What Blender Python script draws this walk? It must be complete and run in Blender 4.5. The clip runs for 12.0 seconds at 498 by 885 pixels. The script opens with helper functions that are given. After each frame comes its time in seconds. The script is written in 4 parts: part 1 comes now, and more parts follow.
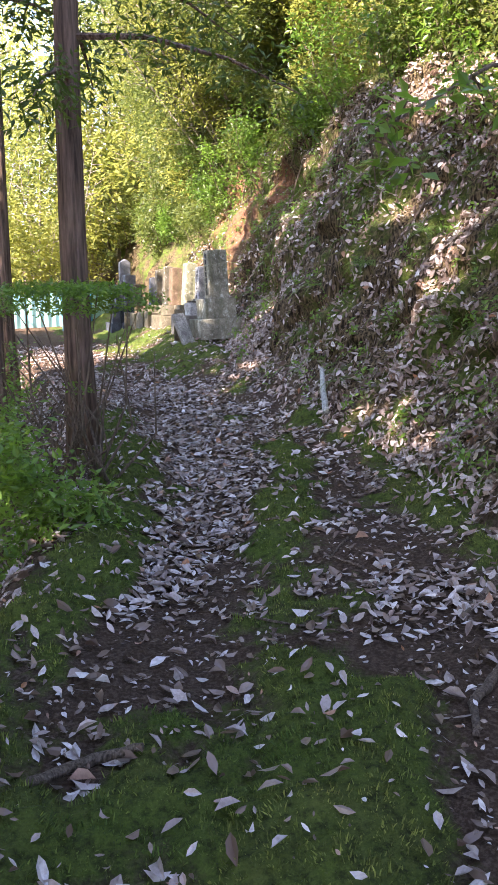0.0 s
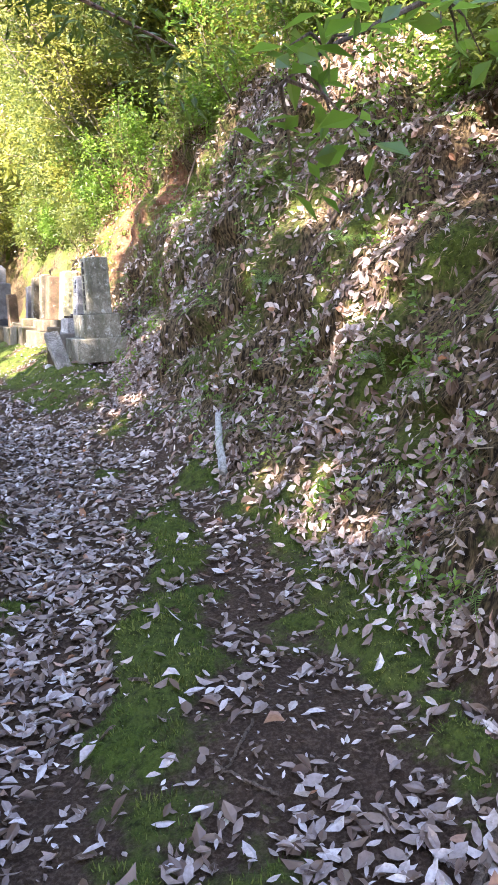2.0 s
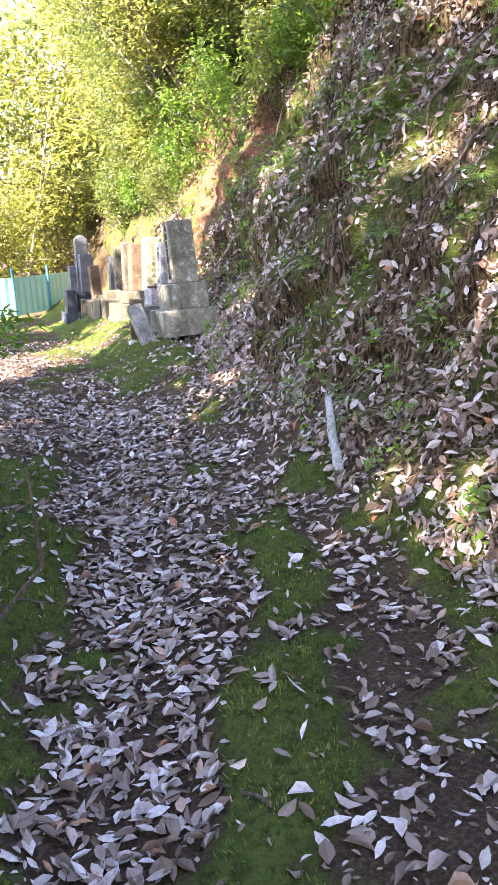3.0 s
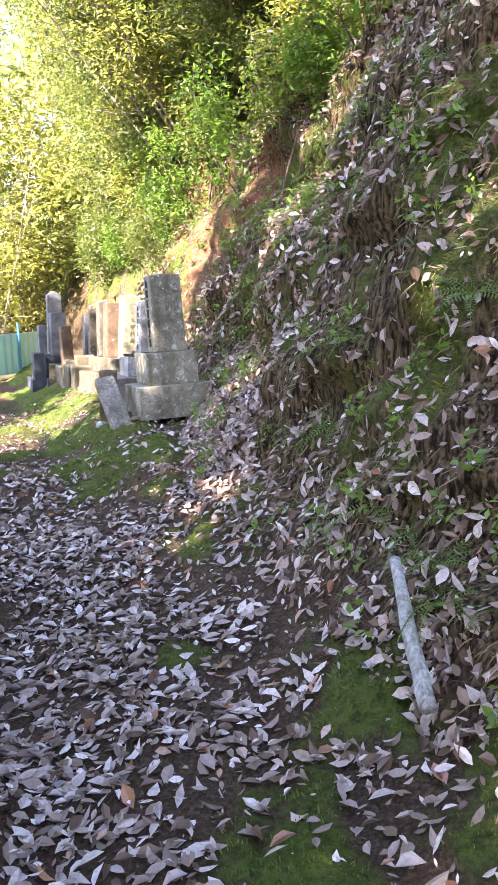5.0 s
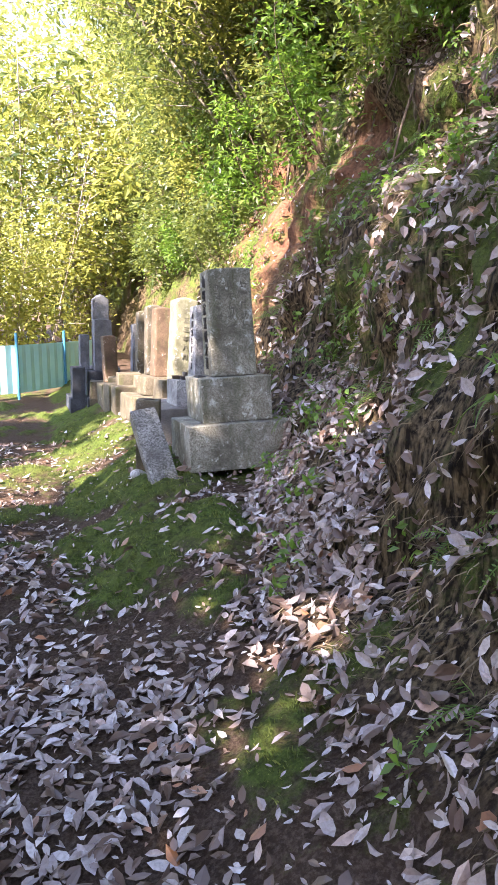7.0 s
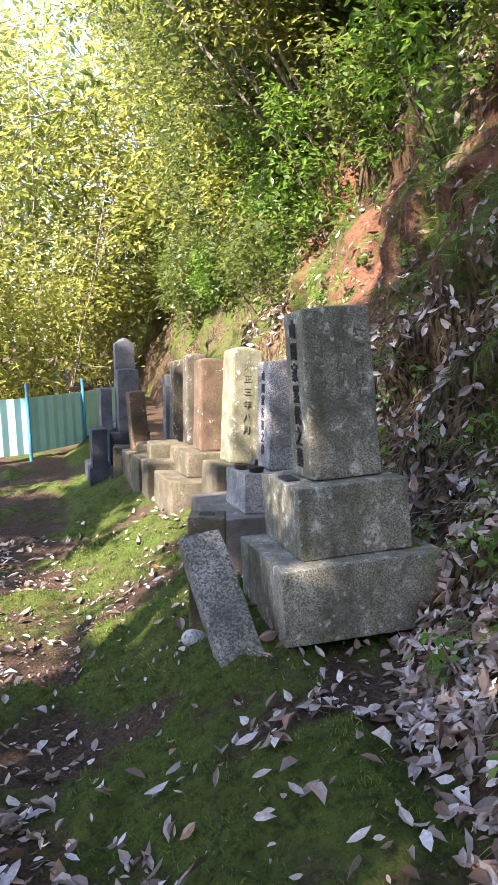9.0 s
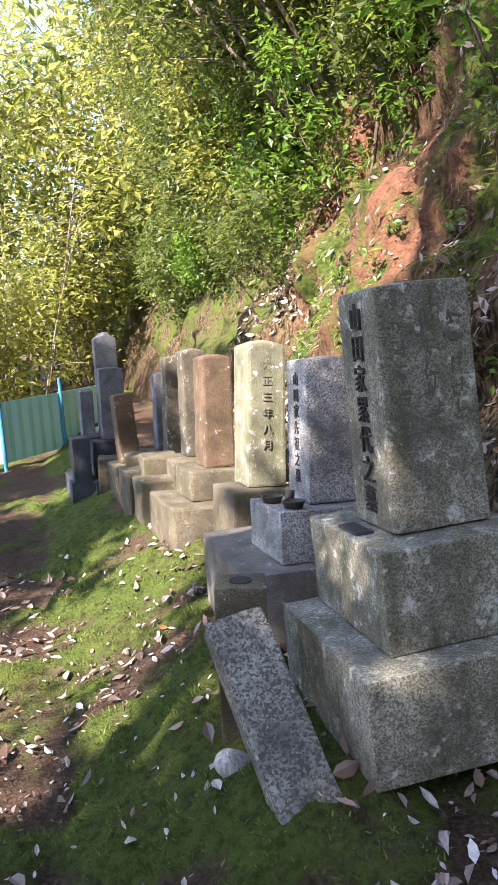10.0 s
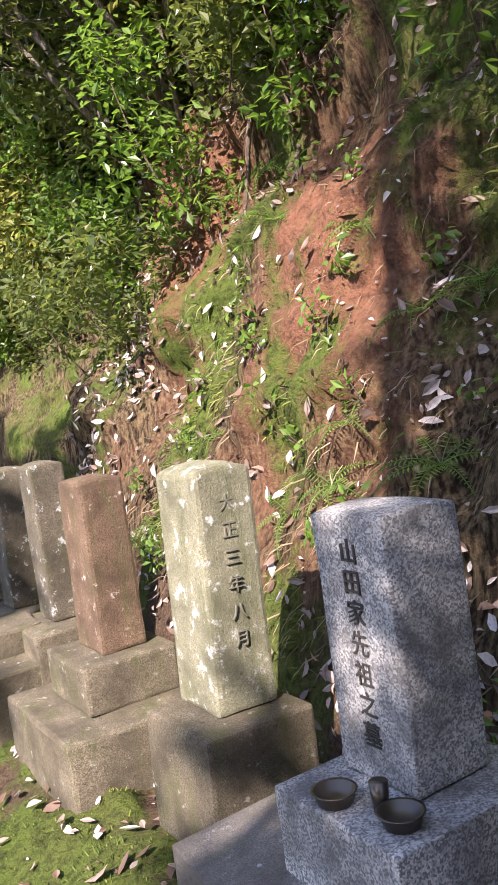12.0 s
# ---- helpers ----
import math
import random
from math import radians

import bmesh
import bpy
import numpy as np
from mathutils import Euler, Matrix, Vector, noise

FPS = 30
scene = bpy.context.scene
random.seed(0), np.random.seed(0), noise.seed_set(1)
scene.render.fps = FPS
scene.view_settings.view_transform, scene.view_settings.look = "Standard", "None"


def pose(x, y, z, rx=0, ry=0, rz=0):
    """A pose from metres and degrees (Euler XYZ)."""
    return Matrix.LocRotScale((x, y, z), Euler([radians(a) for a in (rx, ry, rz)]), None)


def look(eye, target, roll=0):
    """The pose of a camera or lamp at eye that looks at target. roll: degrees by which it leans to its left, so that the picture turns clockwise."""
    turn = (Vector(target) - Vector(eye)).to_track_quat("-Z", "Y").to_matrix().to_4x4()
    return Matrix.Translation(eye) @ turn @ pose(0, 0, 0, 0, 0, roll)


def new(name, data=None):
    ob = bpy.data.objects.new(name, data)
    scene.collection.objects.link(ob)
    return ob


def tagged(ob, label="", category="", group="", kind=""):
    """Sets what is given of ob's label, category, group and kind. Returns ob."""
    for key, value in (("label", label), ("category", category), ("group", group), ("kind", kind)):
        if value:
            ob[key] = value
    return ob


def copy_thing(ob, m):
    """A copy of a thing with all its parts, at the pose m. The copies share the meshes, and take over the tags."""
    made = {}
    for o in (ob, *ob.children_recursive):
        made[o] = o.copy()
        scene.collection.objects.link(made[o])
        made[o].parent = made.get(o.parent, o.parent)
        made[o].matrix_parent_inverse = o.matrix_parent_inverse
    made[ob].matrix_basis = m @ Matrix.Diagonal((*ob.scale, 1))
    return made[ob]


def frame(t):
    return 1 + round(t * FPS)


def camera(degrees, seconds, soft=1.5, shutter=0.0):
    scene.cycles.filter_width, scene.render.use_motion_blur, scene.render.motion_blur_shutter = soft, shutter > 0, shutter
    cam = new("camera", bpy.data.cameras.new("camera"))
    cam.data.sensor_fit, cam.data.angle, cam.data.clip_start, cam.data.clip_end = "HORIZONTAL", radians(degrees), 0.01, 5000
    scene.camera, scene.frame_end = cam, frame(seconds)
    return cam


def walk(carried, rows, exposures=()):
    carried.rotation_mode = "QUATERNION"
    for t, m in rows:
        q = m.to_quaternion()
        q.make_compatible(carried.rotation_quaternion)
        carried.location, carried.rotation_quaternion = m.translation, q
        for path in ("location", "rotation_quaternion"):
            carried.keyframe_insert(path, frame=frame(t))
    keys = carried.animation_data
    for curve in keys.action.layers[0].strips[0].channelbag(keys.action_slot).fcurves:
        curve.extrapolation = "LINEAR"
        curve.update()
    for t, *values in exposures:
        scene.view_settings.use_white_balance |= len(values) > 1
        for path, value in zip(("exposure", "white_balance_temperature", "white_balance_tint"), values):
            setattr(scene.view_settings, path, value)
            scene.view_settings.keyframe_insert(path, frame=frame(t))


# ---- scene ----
cam = camera(34.9, 12.0, 1.1)
PATH = [
    (0, (-1.295, -1.453, 1.468), (-0.715, 0.413, 1.042), -0.2),
    (0.5, (-1.091, -1.023, 1.523), (-0.433, 0.822, 1.115), -1.3),
    (1, (-0.971, -0.653, 1.557), (-0.154, 1.128, 1.154), -0.5),
    (1.5, (-0.815, -0.317, 1.588), (0.16, 1.384, 1.194), 0.7),
    (2, (-0.593, 0.065, 1.572), (0.209, 1.849, 1.154), 0.3),
    (2.5, (-0.492, 0.557, 1.529), (0.125, 2.403, 1.067), -1.9),
    (3, (-0.368, 0.995, 1.547), (0.216, 2.84, 1.042), -2.8),
    (3.2, (-0.292, 1.184, 1.565), (0.269, 3.039, 1.073), -2.7),
    (4.8, (0.06, 2.73, 1.537), (0.692, 4.594, 1.179), -1.2),
    (5, (0.139, 2.92, 1.528), (0.775, 4.782, 1.169), -1.2),
    (5.5, (0.29, 3.363, 1.543), (0.965, 5.211, 1.184), -0.1),
    (6, (0.48, 3.87, 1.497), (1.071, 5.751, 1.16), -1.9),
    (6.5, (0.514, 4.431, 1.474), (1.007, 6.341, 1.141), -1.6),
    (7, (0.625, 4.991, 1.498), (1.117, 6.901, 1.164), -0.4),
    (7.5, (0.76, 5.543, 1.546), (1.099, 7.488, 1.225), -1.9),
    (7.6, (0.738, 5.661, 1.545), (1.057, 7.609, 1.223), -2.4),
    (7.7, (0.741, 5.78, 1.558), (1.032, 7.733, 1.24), -2.3),
    (9.3, (0.745, 7.367, 1.637), (1.237, 9.289, 1.382), -3.0),
    (9.5, (0.79, 7.574, 1.63), (1.296, 9.492, 1.37), -3.9),
    (10, (0.787, 8.119, 1.673), (1.271, 10.038, 1.38), -4.2),
    (10.5, (0.77, 8.644, 1.711), (1.278, 10.555, 1.412), -4.7),
    (11, (0.848, 9.172, 1.775), (1.482, 11.046, 1.481), -4.6),
    (11.5, (0.879, 9.522, 1.816), (1.672, 11.341, 1.565), -7.3),
    (12, (0.835, 9.852, 1.885), (1.81, 11.584, 1.66), -9.3),
]
walk(cam, [(t, look(eye, target, roll)) for t, eye, target, roll in PATH], exposures=[(0, 2.9, 6350, 22), (0.6, 3.35, 6350, 22), (3, 3.5, 6350, 24), (6.5, 3.15, 6250, 25), (9.5, 2.4, 6150, 20), (10.5, 2.3, 6100, 22), (12, 1.95, 6100, 25)])

# ---- world and sun ----
TO_SUN = Vector((-0.60, -0.44, 0.67)).normalized()
world = bpy.data.worlds.new("sky")
scene.world = world
world.use_nodes = True
wn = world.node_tree
sky = wn.nodes.new("ShaderNodeTexSky")
sky.sky_type, sky.sun_disc = "NISHITA", False
sky.sun_elevation = math.asin(TO_SUN.z)
sky.sun_rotation = math.atan2(TO_SUN.x, TO_SUN.y) % (2 * math.pi)
wn.links.new(sky.outputs[0], wn.nodes["Background"].inputs[0])
wn.nodes["Background"].inputs[1].default_value = 0.15
sun = new("sun", bpy.data.lights.new("sun", "SUN"))
sun.data.energy, sun.data.angle, sun.data.color = 5.0, radians(0.55), (1.0, 0.88, 0.70)
sun.matrix_world = look((0, 0, 30), Vector((0, 0, 30)) - TO_SUN)


# ---- materials ----
class Nodes:
    """A small wrapper to write node materials in a few lines."""

    def __init__(self, name):
        self.mat = bpy.data.materials.new(name)
        self.mat.use_nodes = True
        self.tree = self.mat.node_tree
        self.bsdf = self.tree.nodes["Principled BSDF"]
        self.out = self.tree.nodes["Material Output"]
        self.coord = self.tree.nodes.new("ShaderNodeTexCoord").outputs["Object"]

    def link(self, a, b):
        self.tree.links.new(a, b)

    def noise(self, scale, detail=4, rough=0.6, stretch=None):
        n = self.tree.nodes.new("ShaderNodeTexNoise")
        n.inputs["Scale"].default_value, n.inputs["Detail"].default_value, n.inputs["Roughness"].default_value = scale, detail, rough
        if stretch:
            m = self.tree.nodes.new("ShaderNodeMapping")
            m.inputs["Scale"].default_value = stretch
            self.link(self.coord, m.inputs[0])
            self.link(m.outputs[0], n.inputs["Vector"])
        else:
            self.link(self.coord, n.inputs["Vector"])
        return n.outputs["Fac"]

    def speck(self, scale):
        n = self.tree.nodes.new("ShaderNodeTexVoronoi")
        n.inputs["Scale"].default_value = scale
        self.link(self.coord, n.inputs["Vector"])
        sep = self.tree.nodes.new("ShaderNodeSeparateColor")
        self.link(n.outputs["Color"], sep.inputs[0])
        return sep.outputs[0]

    def ramp(self, fac, *stops):
        r = self.tree.nodes.new("ShaderNodeValToRGB")
        while len(r.color_ramp.elements) < len(stops):
            r.color_ramp.elements.new(0.5)
        for e, (p, c) in zip(r.color_ramp.elements, stops):
            e.position = p
            e.color = (*c, 1) if isinstance(c, tuple) else (c, c, c, 1)
        self.link(fac, r.inputs[0])
        return r.outputs[0]

    def mix(self, fac, a, b, mode="MIX"):
        m = self.tree.nodes.new("ShaderNodeMix")
        m.data_type, m.blend_type = "RGBA", mode
        for value, slot in ((fac, 0), (a, 6), (b, 7)):
            if isinstance(value, tuple):
                m.inputs[slot].default_value = (*value, 1)
            elif isinstance(value, (int, float)):
                m.inputs[slot].default_value = value
            else:
                self.link(value, m.inputs[slot])
        return m.outputs[2]

    def attribute(self, name):
        a = self.tree.nodes.new("ShaderNodeAttribute")
        a.attribute_name = name
        return a.outputs["Fac"]

    def island(self):
        return self.tree.nodes.new("ShaderNodeNewGeometry").outputs["Random Per Island"]

    def own(self):
        return self.tree.nodes.new("ShaderNodeObjectInfo").outputs["Random"]

    def bump(self, fac, strength, distance):
        b = self.tree.nodes.new("ShaderNodeBump")
        b.inputs["Strength"].default_value, b.inputs["Distance"].default_value = strength, distance
        self.link(fac, b.inputs["Height"])
        self.link(b.outputs[0], self.bsdf.inputs["Normal"])
        return b

    def done(self, color, rough=0.8, spec=0.3, metal=0.0):
        if isinstance(color, tuple):
            self.bsdf.inputs["Base Color"].default_value = (*color, 1)
        else:
            self.link(color, self.bsdf.inputs["Base Color"])
        self.bsdf.inputs["Roughness"].default_value = rough
        self.bsdf.inputs["Specular IOR Level"].default_value = spec
        self.bsdf.inputs["Metallic"].default_value = metal
        return self.mat

    def leafy(self, color, rough, through_color, amount=0.4, spec=0.4):
        """Foliage: a glossy leaf that lets part of the light through."""
        self.done(color, rough, spec)
        t = self.tree.nodes.new("ShaderNodeBsdfTranslucent")
        if isinstance(through_color, tuple):
            t.inputs[0].default_value = (*through_color, 1)
        else:
            self.link(through_color, t.inputs[0])
        m = self.tree.nodes.new("ShaderNodeMixShader")
        m.inputs[0].default_value = amount
        self.link(self.bsdf.outputs[0], m.inputs[1])
        self.link(t.outputs[0], m.inputs[2])
        self.link(m.outputs[0], self.out.inputs[0])
        return self.mat


def ground_material():
    n = Nodes("forest_soil")
    fine, broad, clod = n.noise(60, 6, 0.7), n.noise(2.3, 5, 0.65), n.noise(14, 5, 0.7)
    soil = n.mix(clod, (0.022, 0.014, 0.009), (0.11, 0.068, 0.045))
    soil = n.mix(n.ramp(fine, (0.45, 0.0), (0.75, 0.7)), soil, (0.23, 0.17, 0.13))
    straw = n.noise(45, 3, 0.6, (1, 1, 0.18))
    bank = n.mix(n.ramp(straw, (0.4, 0.0), (0.65, 1.0)), (0.020, 0.014, 0.009), (0.20, 0.15, 0.085))
    color = n.mix(n.attribute("bank"), soil, bank)
    red = n.mix(clod, (0.10, 0.042, 0.024), (0.34, 0.17, 0.105))
    red = n.mix(n.ramp(n.noise(26, 6, 0.75), (0.48, 0.0), (0.68, 0.8)), red, (0.055, 0.028, 0.018))
    color = n.mix(n.attribute("red"), color, red)
    moss = n.mix(n.noise(120, 4, 0.7), (0.024, 0.05, 0.008), (0.15, 0.21, 0.035))
    moss = n.mix(n.ramp(broad, (0.35, 0.0), (0.7, 0.6)), moss, (0.11, 0.11, 0.035))
    moss = n.mix(n.ramp(n.noise(24, 5, 0.75), (0.46, 0.0), (0.66, 0.85)), moss, (0.022, 0.026, 0.009))
    edge = n.mix(0.45, n.attribute("moss"), clod)
    color = n.mix(n.ramp(edge, (0.42, 0.0), (0.58, 1.0)), color, moss)
    n.bump(n.mix(0.55, fine, clod), 1.0, 0.08)
    return n.done(color, 0.95, 0.15)


def granite(name, dark, light, lichen=(0.5, 0.52, 0.46), amount=0.5, moss=0.3, scale=330):
    n = Nodes(name)
    grain = n.mix(n.ramp(n.speck(scale), (0.2, 0.0), (0.8, 1.0)), dark, light)
    broad = n.noise(4.5, 6, 0.7)
    color = n.mix(n.ramp(broad, (0.35, 0.9), (0.68, 0.0)), grain, tuple(0.55 * c for c in dark))
    spots = n.noise(19, 5, 0.72)
    color = n.mix(n.ramp(spots, (0.66 - 0.22 * amount, 0.0), (0.74 - 0.2 * amount, 0.85)), color, lichen)
    streak = n.noise(11, 5, 0.7, (1, 1, 0.22))
    color = n.mix(n.ramp(streak, (0.50, 0.0), (0.75, moss)), color, (0.06, 0.07, 0.022))
    color = n.mix(n.ramp(n.noise(34, 5, 0.75), (0.60, 0.0), (0.68, 0.75 * min(1, moss + 0.2))), color, tuple(0.35 * c for c in dark))
    n.bump(n.mix(0.5, n.noise(150, 4, 0.75), spots), 0.8, 0.010)
    return n.done(color, 0.8, 0.3)


def bark_material(name, dark, light, scale=9):
    n = Nodes(name)
    ridges = n.noise(scale, 6, 0.65, (3, 3, 0.22))
    color = n.mix(n.ramp(ridges, (0.35, 0.0), (0.65, 1.0)), dark, light)
    color = n.mix(n.ramp(n.noise(3, 4), (0.55, 0.0), (0.8, 0.5)), color, (0.10, 0.12, 0.05))
    n.bump(ridges, 1.0, 0.03)
    return n.done(color, 0.9, 0.2)


def leaf_material(name, a, b, glow, rough=0.38, amount=0.4):
    n = Nodes(name)
    color = n.mix(n.island(), a, b)
    glow_color = n.mix(n.island(), tuple(0.7 * c for c in glow), glow)
    return n.leafy(color, rough, glow_color, amount)


def moss_material():
    n = Nodes("moss_tip")
    deep = n.mix(n.island(), (0.030, 0.060, 0.010), (0.13, 0.20, 0.032))
    dry = n.mix(n.island(), (0.10, 0.11, 0.022), (0.34, 0.34, 0.08))
    color = n.mix(n.ramp(n.noise(2.1, 5, 0.65), (0.38, 0.0), (0.66, 0.85)), deep, dry)
    color = n.mix(n.ramp(n.noise(19, 4, 0.7), (0.50, 0.0), (0.68, 0.8)), color, (0.025, 0.032, 0.010))
    return n.leafy(color, 0.75, color, 0.3)


def litter_material():
    n = Nodes("dead_leaf")
    # Browns are the leaves' own; the lilac-white end also paints in sky sheen
    color = n.ramp(n.island(), (0.0, (0.085, 0.05, 0.034)), (0.25, (0.19, 0.13, 0.10)), (0.6, (0.35, 0.285, 0.265)), (0.93, (0.66, 0.61, 0.60)), (1.0, (0.32, 0.13, 0.045)))
    color = n.mix(n.ramp(n.noise(70, 3), (0.4, 0.0), (0.75, 0.5)), color, (0.13, 0.085, 0.06))
    return n.leafy(color, 0.42, color, 0.12, 0.55)


MAT_GROUND = ground_material()
MAT_S1 = granite("weathered_granite", (0.16, 0.15, 0.11), (0.50, 0.485, 0.41), (0.58, 0.60, 0.56), 0.40, 0.75, 240)
MAT_S2 = granite("speckled_granite", (0.20, 0.20, 0.205), (0.74, 0.735, 0.73), (0.62, 0.62, 0.60), 0.0, 0.12, 230)
MAT_S3 = granite("pale_lichened_stone", (0.17, 0.17, 0.11), (0.32, 0.31, 0.22), (0.56, 0.58, 0.57), 0.40, 0.8)
MAT_S4 = granite("reddish_sandstone", (0.10, 0.065, 0.042), (0.22, 0.15, 0.10), (0.50, 0.45, 0.41), 0.22, 0.7)
MAT_S5 = granite("dark_old_stone", (0.075, 0.065, 0.047), (0.19, 0.165, 0.125), (0.52, 0.55, 0.57), 0.30, 0.7)
MAT_BASE = granite("mossy_base_stone", (0.09, 0.075, 0.05), (0.22, 0.19, 0.14), (0.38, 0.39, 0.34), 0.20, 1.0)
MAT_CONCRETE = granite("old_concrete", (0.16, 0.145, 0.13), (0.27, 0.25, 0.23), (0.48, 0.50, 0.50), 0.2, 0.5)
MAT_BLACK = granite("dark_polished_granite", (0.03, 0.034, 0.045), (0.09, 0.10, 0.125), (0.2, 0.2, 0.2), -0.4, 0.1)
MAT_GREY = granite("grey_granite", (0.10, 0.105, 0.12), (0.25, 0.26, 0.285), (0.4, 0.4, 0.4), 0.0, 0.4)
MAT_SLAB = granite("rough_cut_slab", (0.12, 0.115, 0.10), (0.46, 0.45, 0.42), (0.5, 0.5, 0.45), 0.2, 0.5, 150)
# Dark of the letters, and painted shade for hollows that are not cut
MAT_INK_HOLLOW = Nodes("lettering_and_hollow_shade").done((0.055, 0.052, 0.05), 0.9, 0.1)
MAT_WORN = Nodes("worn_carving").done((0.12, 0.115, 0.09), 0.9, 0.1)
MAT_CEDAR = bark_material("cedar_bark", (0.05, 0.033, 0.026), (0.23, 0.155, 0.12))
MAT_PALE = bark_material("pale_bark", (0.16, 0.13, 0.11), (0.42, 0.37, 0.32), 14)
MAT_TWIG = bark_material("twig_bark", (0.07, 0.05, 0.04), (0.22, 0.17, 0.13), 30)
MAT_STICK = bark_material("bleached_wood", (0.30, 0.30, 0.29), (0.62, 0.64, 0.64), 22)
MAT_LEAF = leaf_material("evergreen_leaf", (0.026, 0.048, 0.016), (0.12, 0.15, 0.042), (0.30, 0.36, 0.07))
# Autumn yellow-green, with the brightness of full sun also put into the colour
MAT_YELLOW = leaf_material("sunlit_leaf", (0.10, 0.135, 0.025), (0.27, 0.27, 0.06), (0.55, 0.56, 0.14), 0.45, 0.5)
MAT_NEEDLE = leaf_material("cedar_foliage", (0.03, 0.055, 0.014), (0.08, 0.12, 0.022), (0.18, 0.26, 0.03), 0.5, 0.3)
MAT_FRESH = leaf_material("fresh_leaf", (0.05, 0.10, 0.02), (0.14, 0.23, 0.04), (0.28, 0.48, 0.05))
MAT_FERN = leaf_material("fern_leaf", (0.05, 0.11, 0.02), (0.14, 0.22, 0.04), (0.25, 0.40, 0.06))
MAT_MOSS = moss_material()
MAT_STRAW = leaf_material("dry_grass", (0.12, 0.09, 0.05), (0.36, 0.28, 0.18), (0.25, 0.2, 0.1), 0.8, 0.2)
MAT_LITTER = litter_material()
MAT_FENCE = Nodes("turquoise_paint")
MAT_FENCE = MAT_FENCE.done(MAT_FENCE.mix(MAT_FENCE.noise(6, 5), (0.30, 0.62, 0.62), (0.50, 0.78, 0.76)), 0.45, 0.5)
MAT_POST = Nodes("blue_paint").done((0.05, 0.22, 0.36), 0.45, 0.5)
MAT_BRONZE = Nodes("dark_bronze").done((0.10, 0.085, 0.07), 0.35, 0.5, 0.8)


# ---- ground shape ----
def lattice(ix, iy, seed):
    v = np.sin(ix * 127.1 + iy * 311.7 + seed * 74.7) * 43758.5453
    return v - np.floor(v)


def smooth_noise(x, y, seed=0):
    ix, iy = np.floor(x), np.floor(y)
    fx, fy = x - ix, y - iy
    ux, uy = fx * fx * (3 - 2 * fx), fy * fy * (3 - 2 * fy)
    a, b = lattice(ix, iy, seed), lattice(ix + 1, iy, seed)
    c, d = lattice(ix, iy + 1, seed), lattice(ix + 1, iy + 1, seed)
    return (a + (b - a) * ux) * (1 - uy) + (c + (d - c) * ux) * uy - 0.5


def rough_noise(x, y, scale, seed=0, octaves=4):
    total, amp = 0.0, 1.0
    for k in range(octaves):
        total = total + amp * smooth_noise(x * scale, y * scale, seed + k)
        scale, amp = scale * 2.1, amp * 0.5
    return total


def step(v, a, b):
    t = np.clip((v - a) / (b - a), 0, 1)
    return t * t * (3 - 2 * t)


def middle(y):
    """The middle of the trodden, leaf-filled track."""
    return np.interp(y, [-6, -2, 0, 3, 5.4, 8, 10, 14, 20, 40], [-1.9, -1.35, -1.0, -0.25, 0.25, 0.2, 0.05, -0.3, -1.5, -9])


def toe(y):
    """Where the bank begins."""
    return np.interp(y, [-6, -1, 1, 2.5, 3.6, 5, 8, 9.3, 10.2, 13, 20, 30, 60], [0.5, 0.75, 0.95, 1.25, 1.42, 1.42, 1.42, 1.75, 2.1, 2.2, 2.6, 2.6, 0])


LOW_U = [0, 0.22, 0.45, 0.75, 1.0, 1.3, 1.7, 2.3, 4, 8, 20, 60, 400]
LOW_H = [0, 0.28, 0.52, 1.05, 1.5, 1.9, 2.4, 2.75, 3.9, 7, 14, 30, 60]
TALL_U = [0, 0.3, 0.58, 0.72, 0.84, 1.08, 1.28, 1.5, 1.7, 2.1, 2.6, 4, 8, 20, 60, 400]
TALL_H = [0, 0.25, 0.58, 1.12, 1.6, 2.0, 2.2, 2.8, 3.15, 3.5, 3.8, 4.8, 7.5, 14, 30, 60]
GRAVE_U = [0, 0.2, 0.45, 0.7, 0.85, 1.1, 1.2, 1.5, 2.3, 4, 8, 20, 60, 400]
GRAVE_H = [0, 0.5, 1.08, 1.55, 1.88, 2.3, 2.85, 3.1, 3.45, 4.4, 7.3, 14, 30, 60]


def bank_profile(u, y):
    """The cut's height: lower where the walk begins, steep in the middle, lipped behind the graves."""
    a, b = step(y, 4.8, 7.2), step(y, 9.4, 10.8)
    return (np.interp(u, LOW_U, LOW_H) * (1 - a) + np.interp(u, TALL_U, TALL_H) * a) * (1 - b) + np.interp(u, GRAVE_U, GRAVE_H) * b


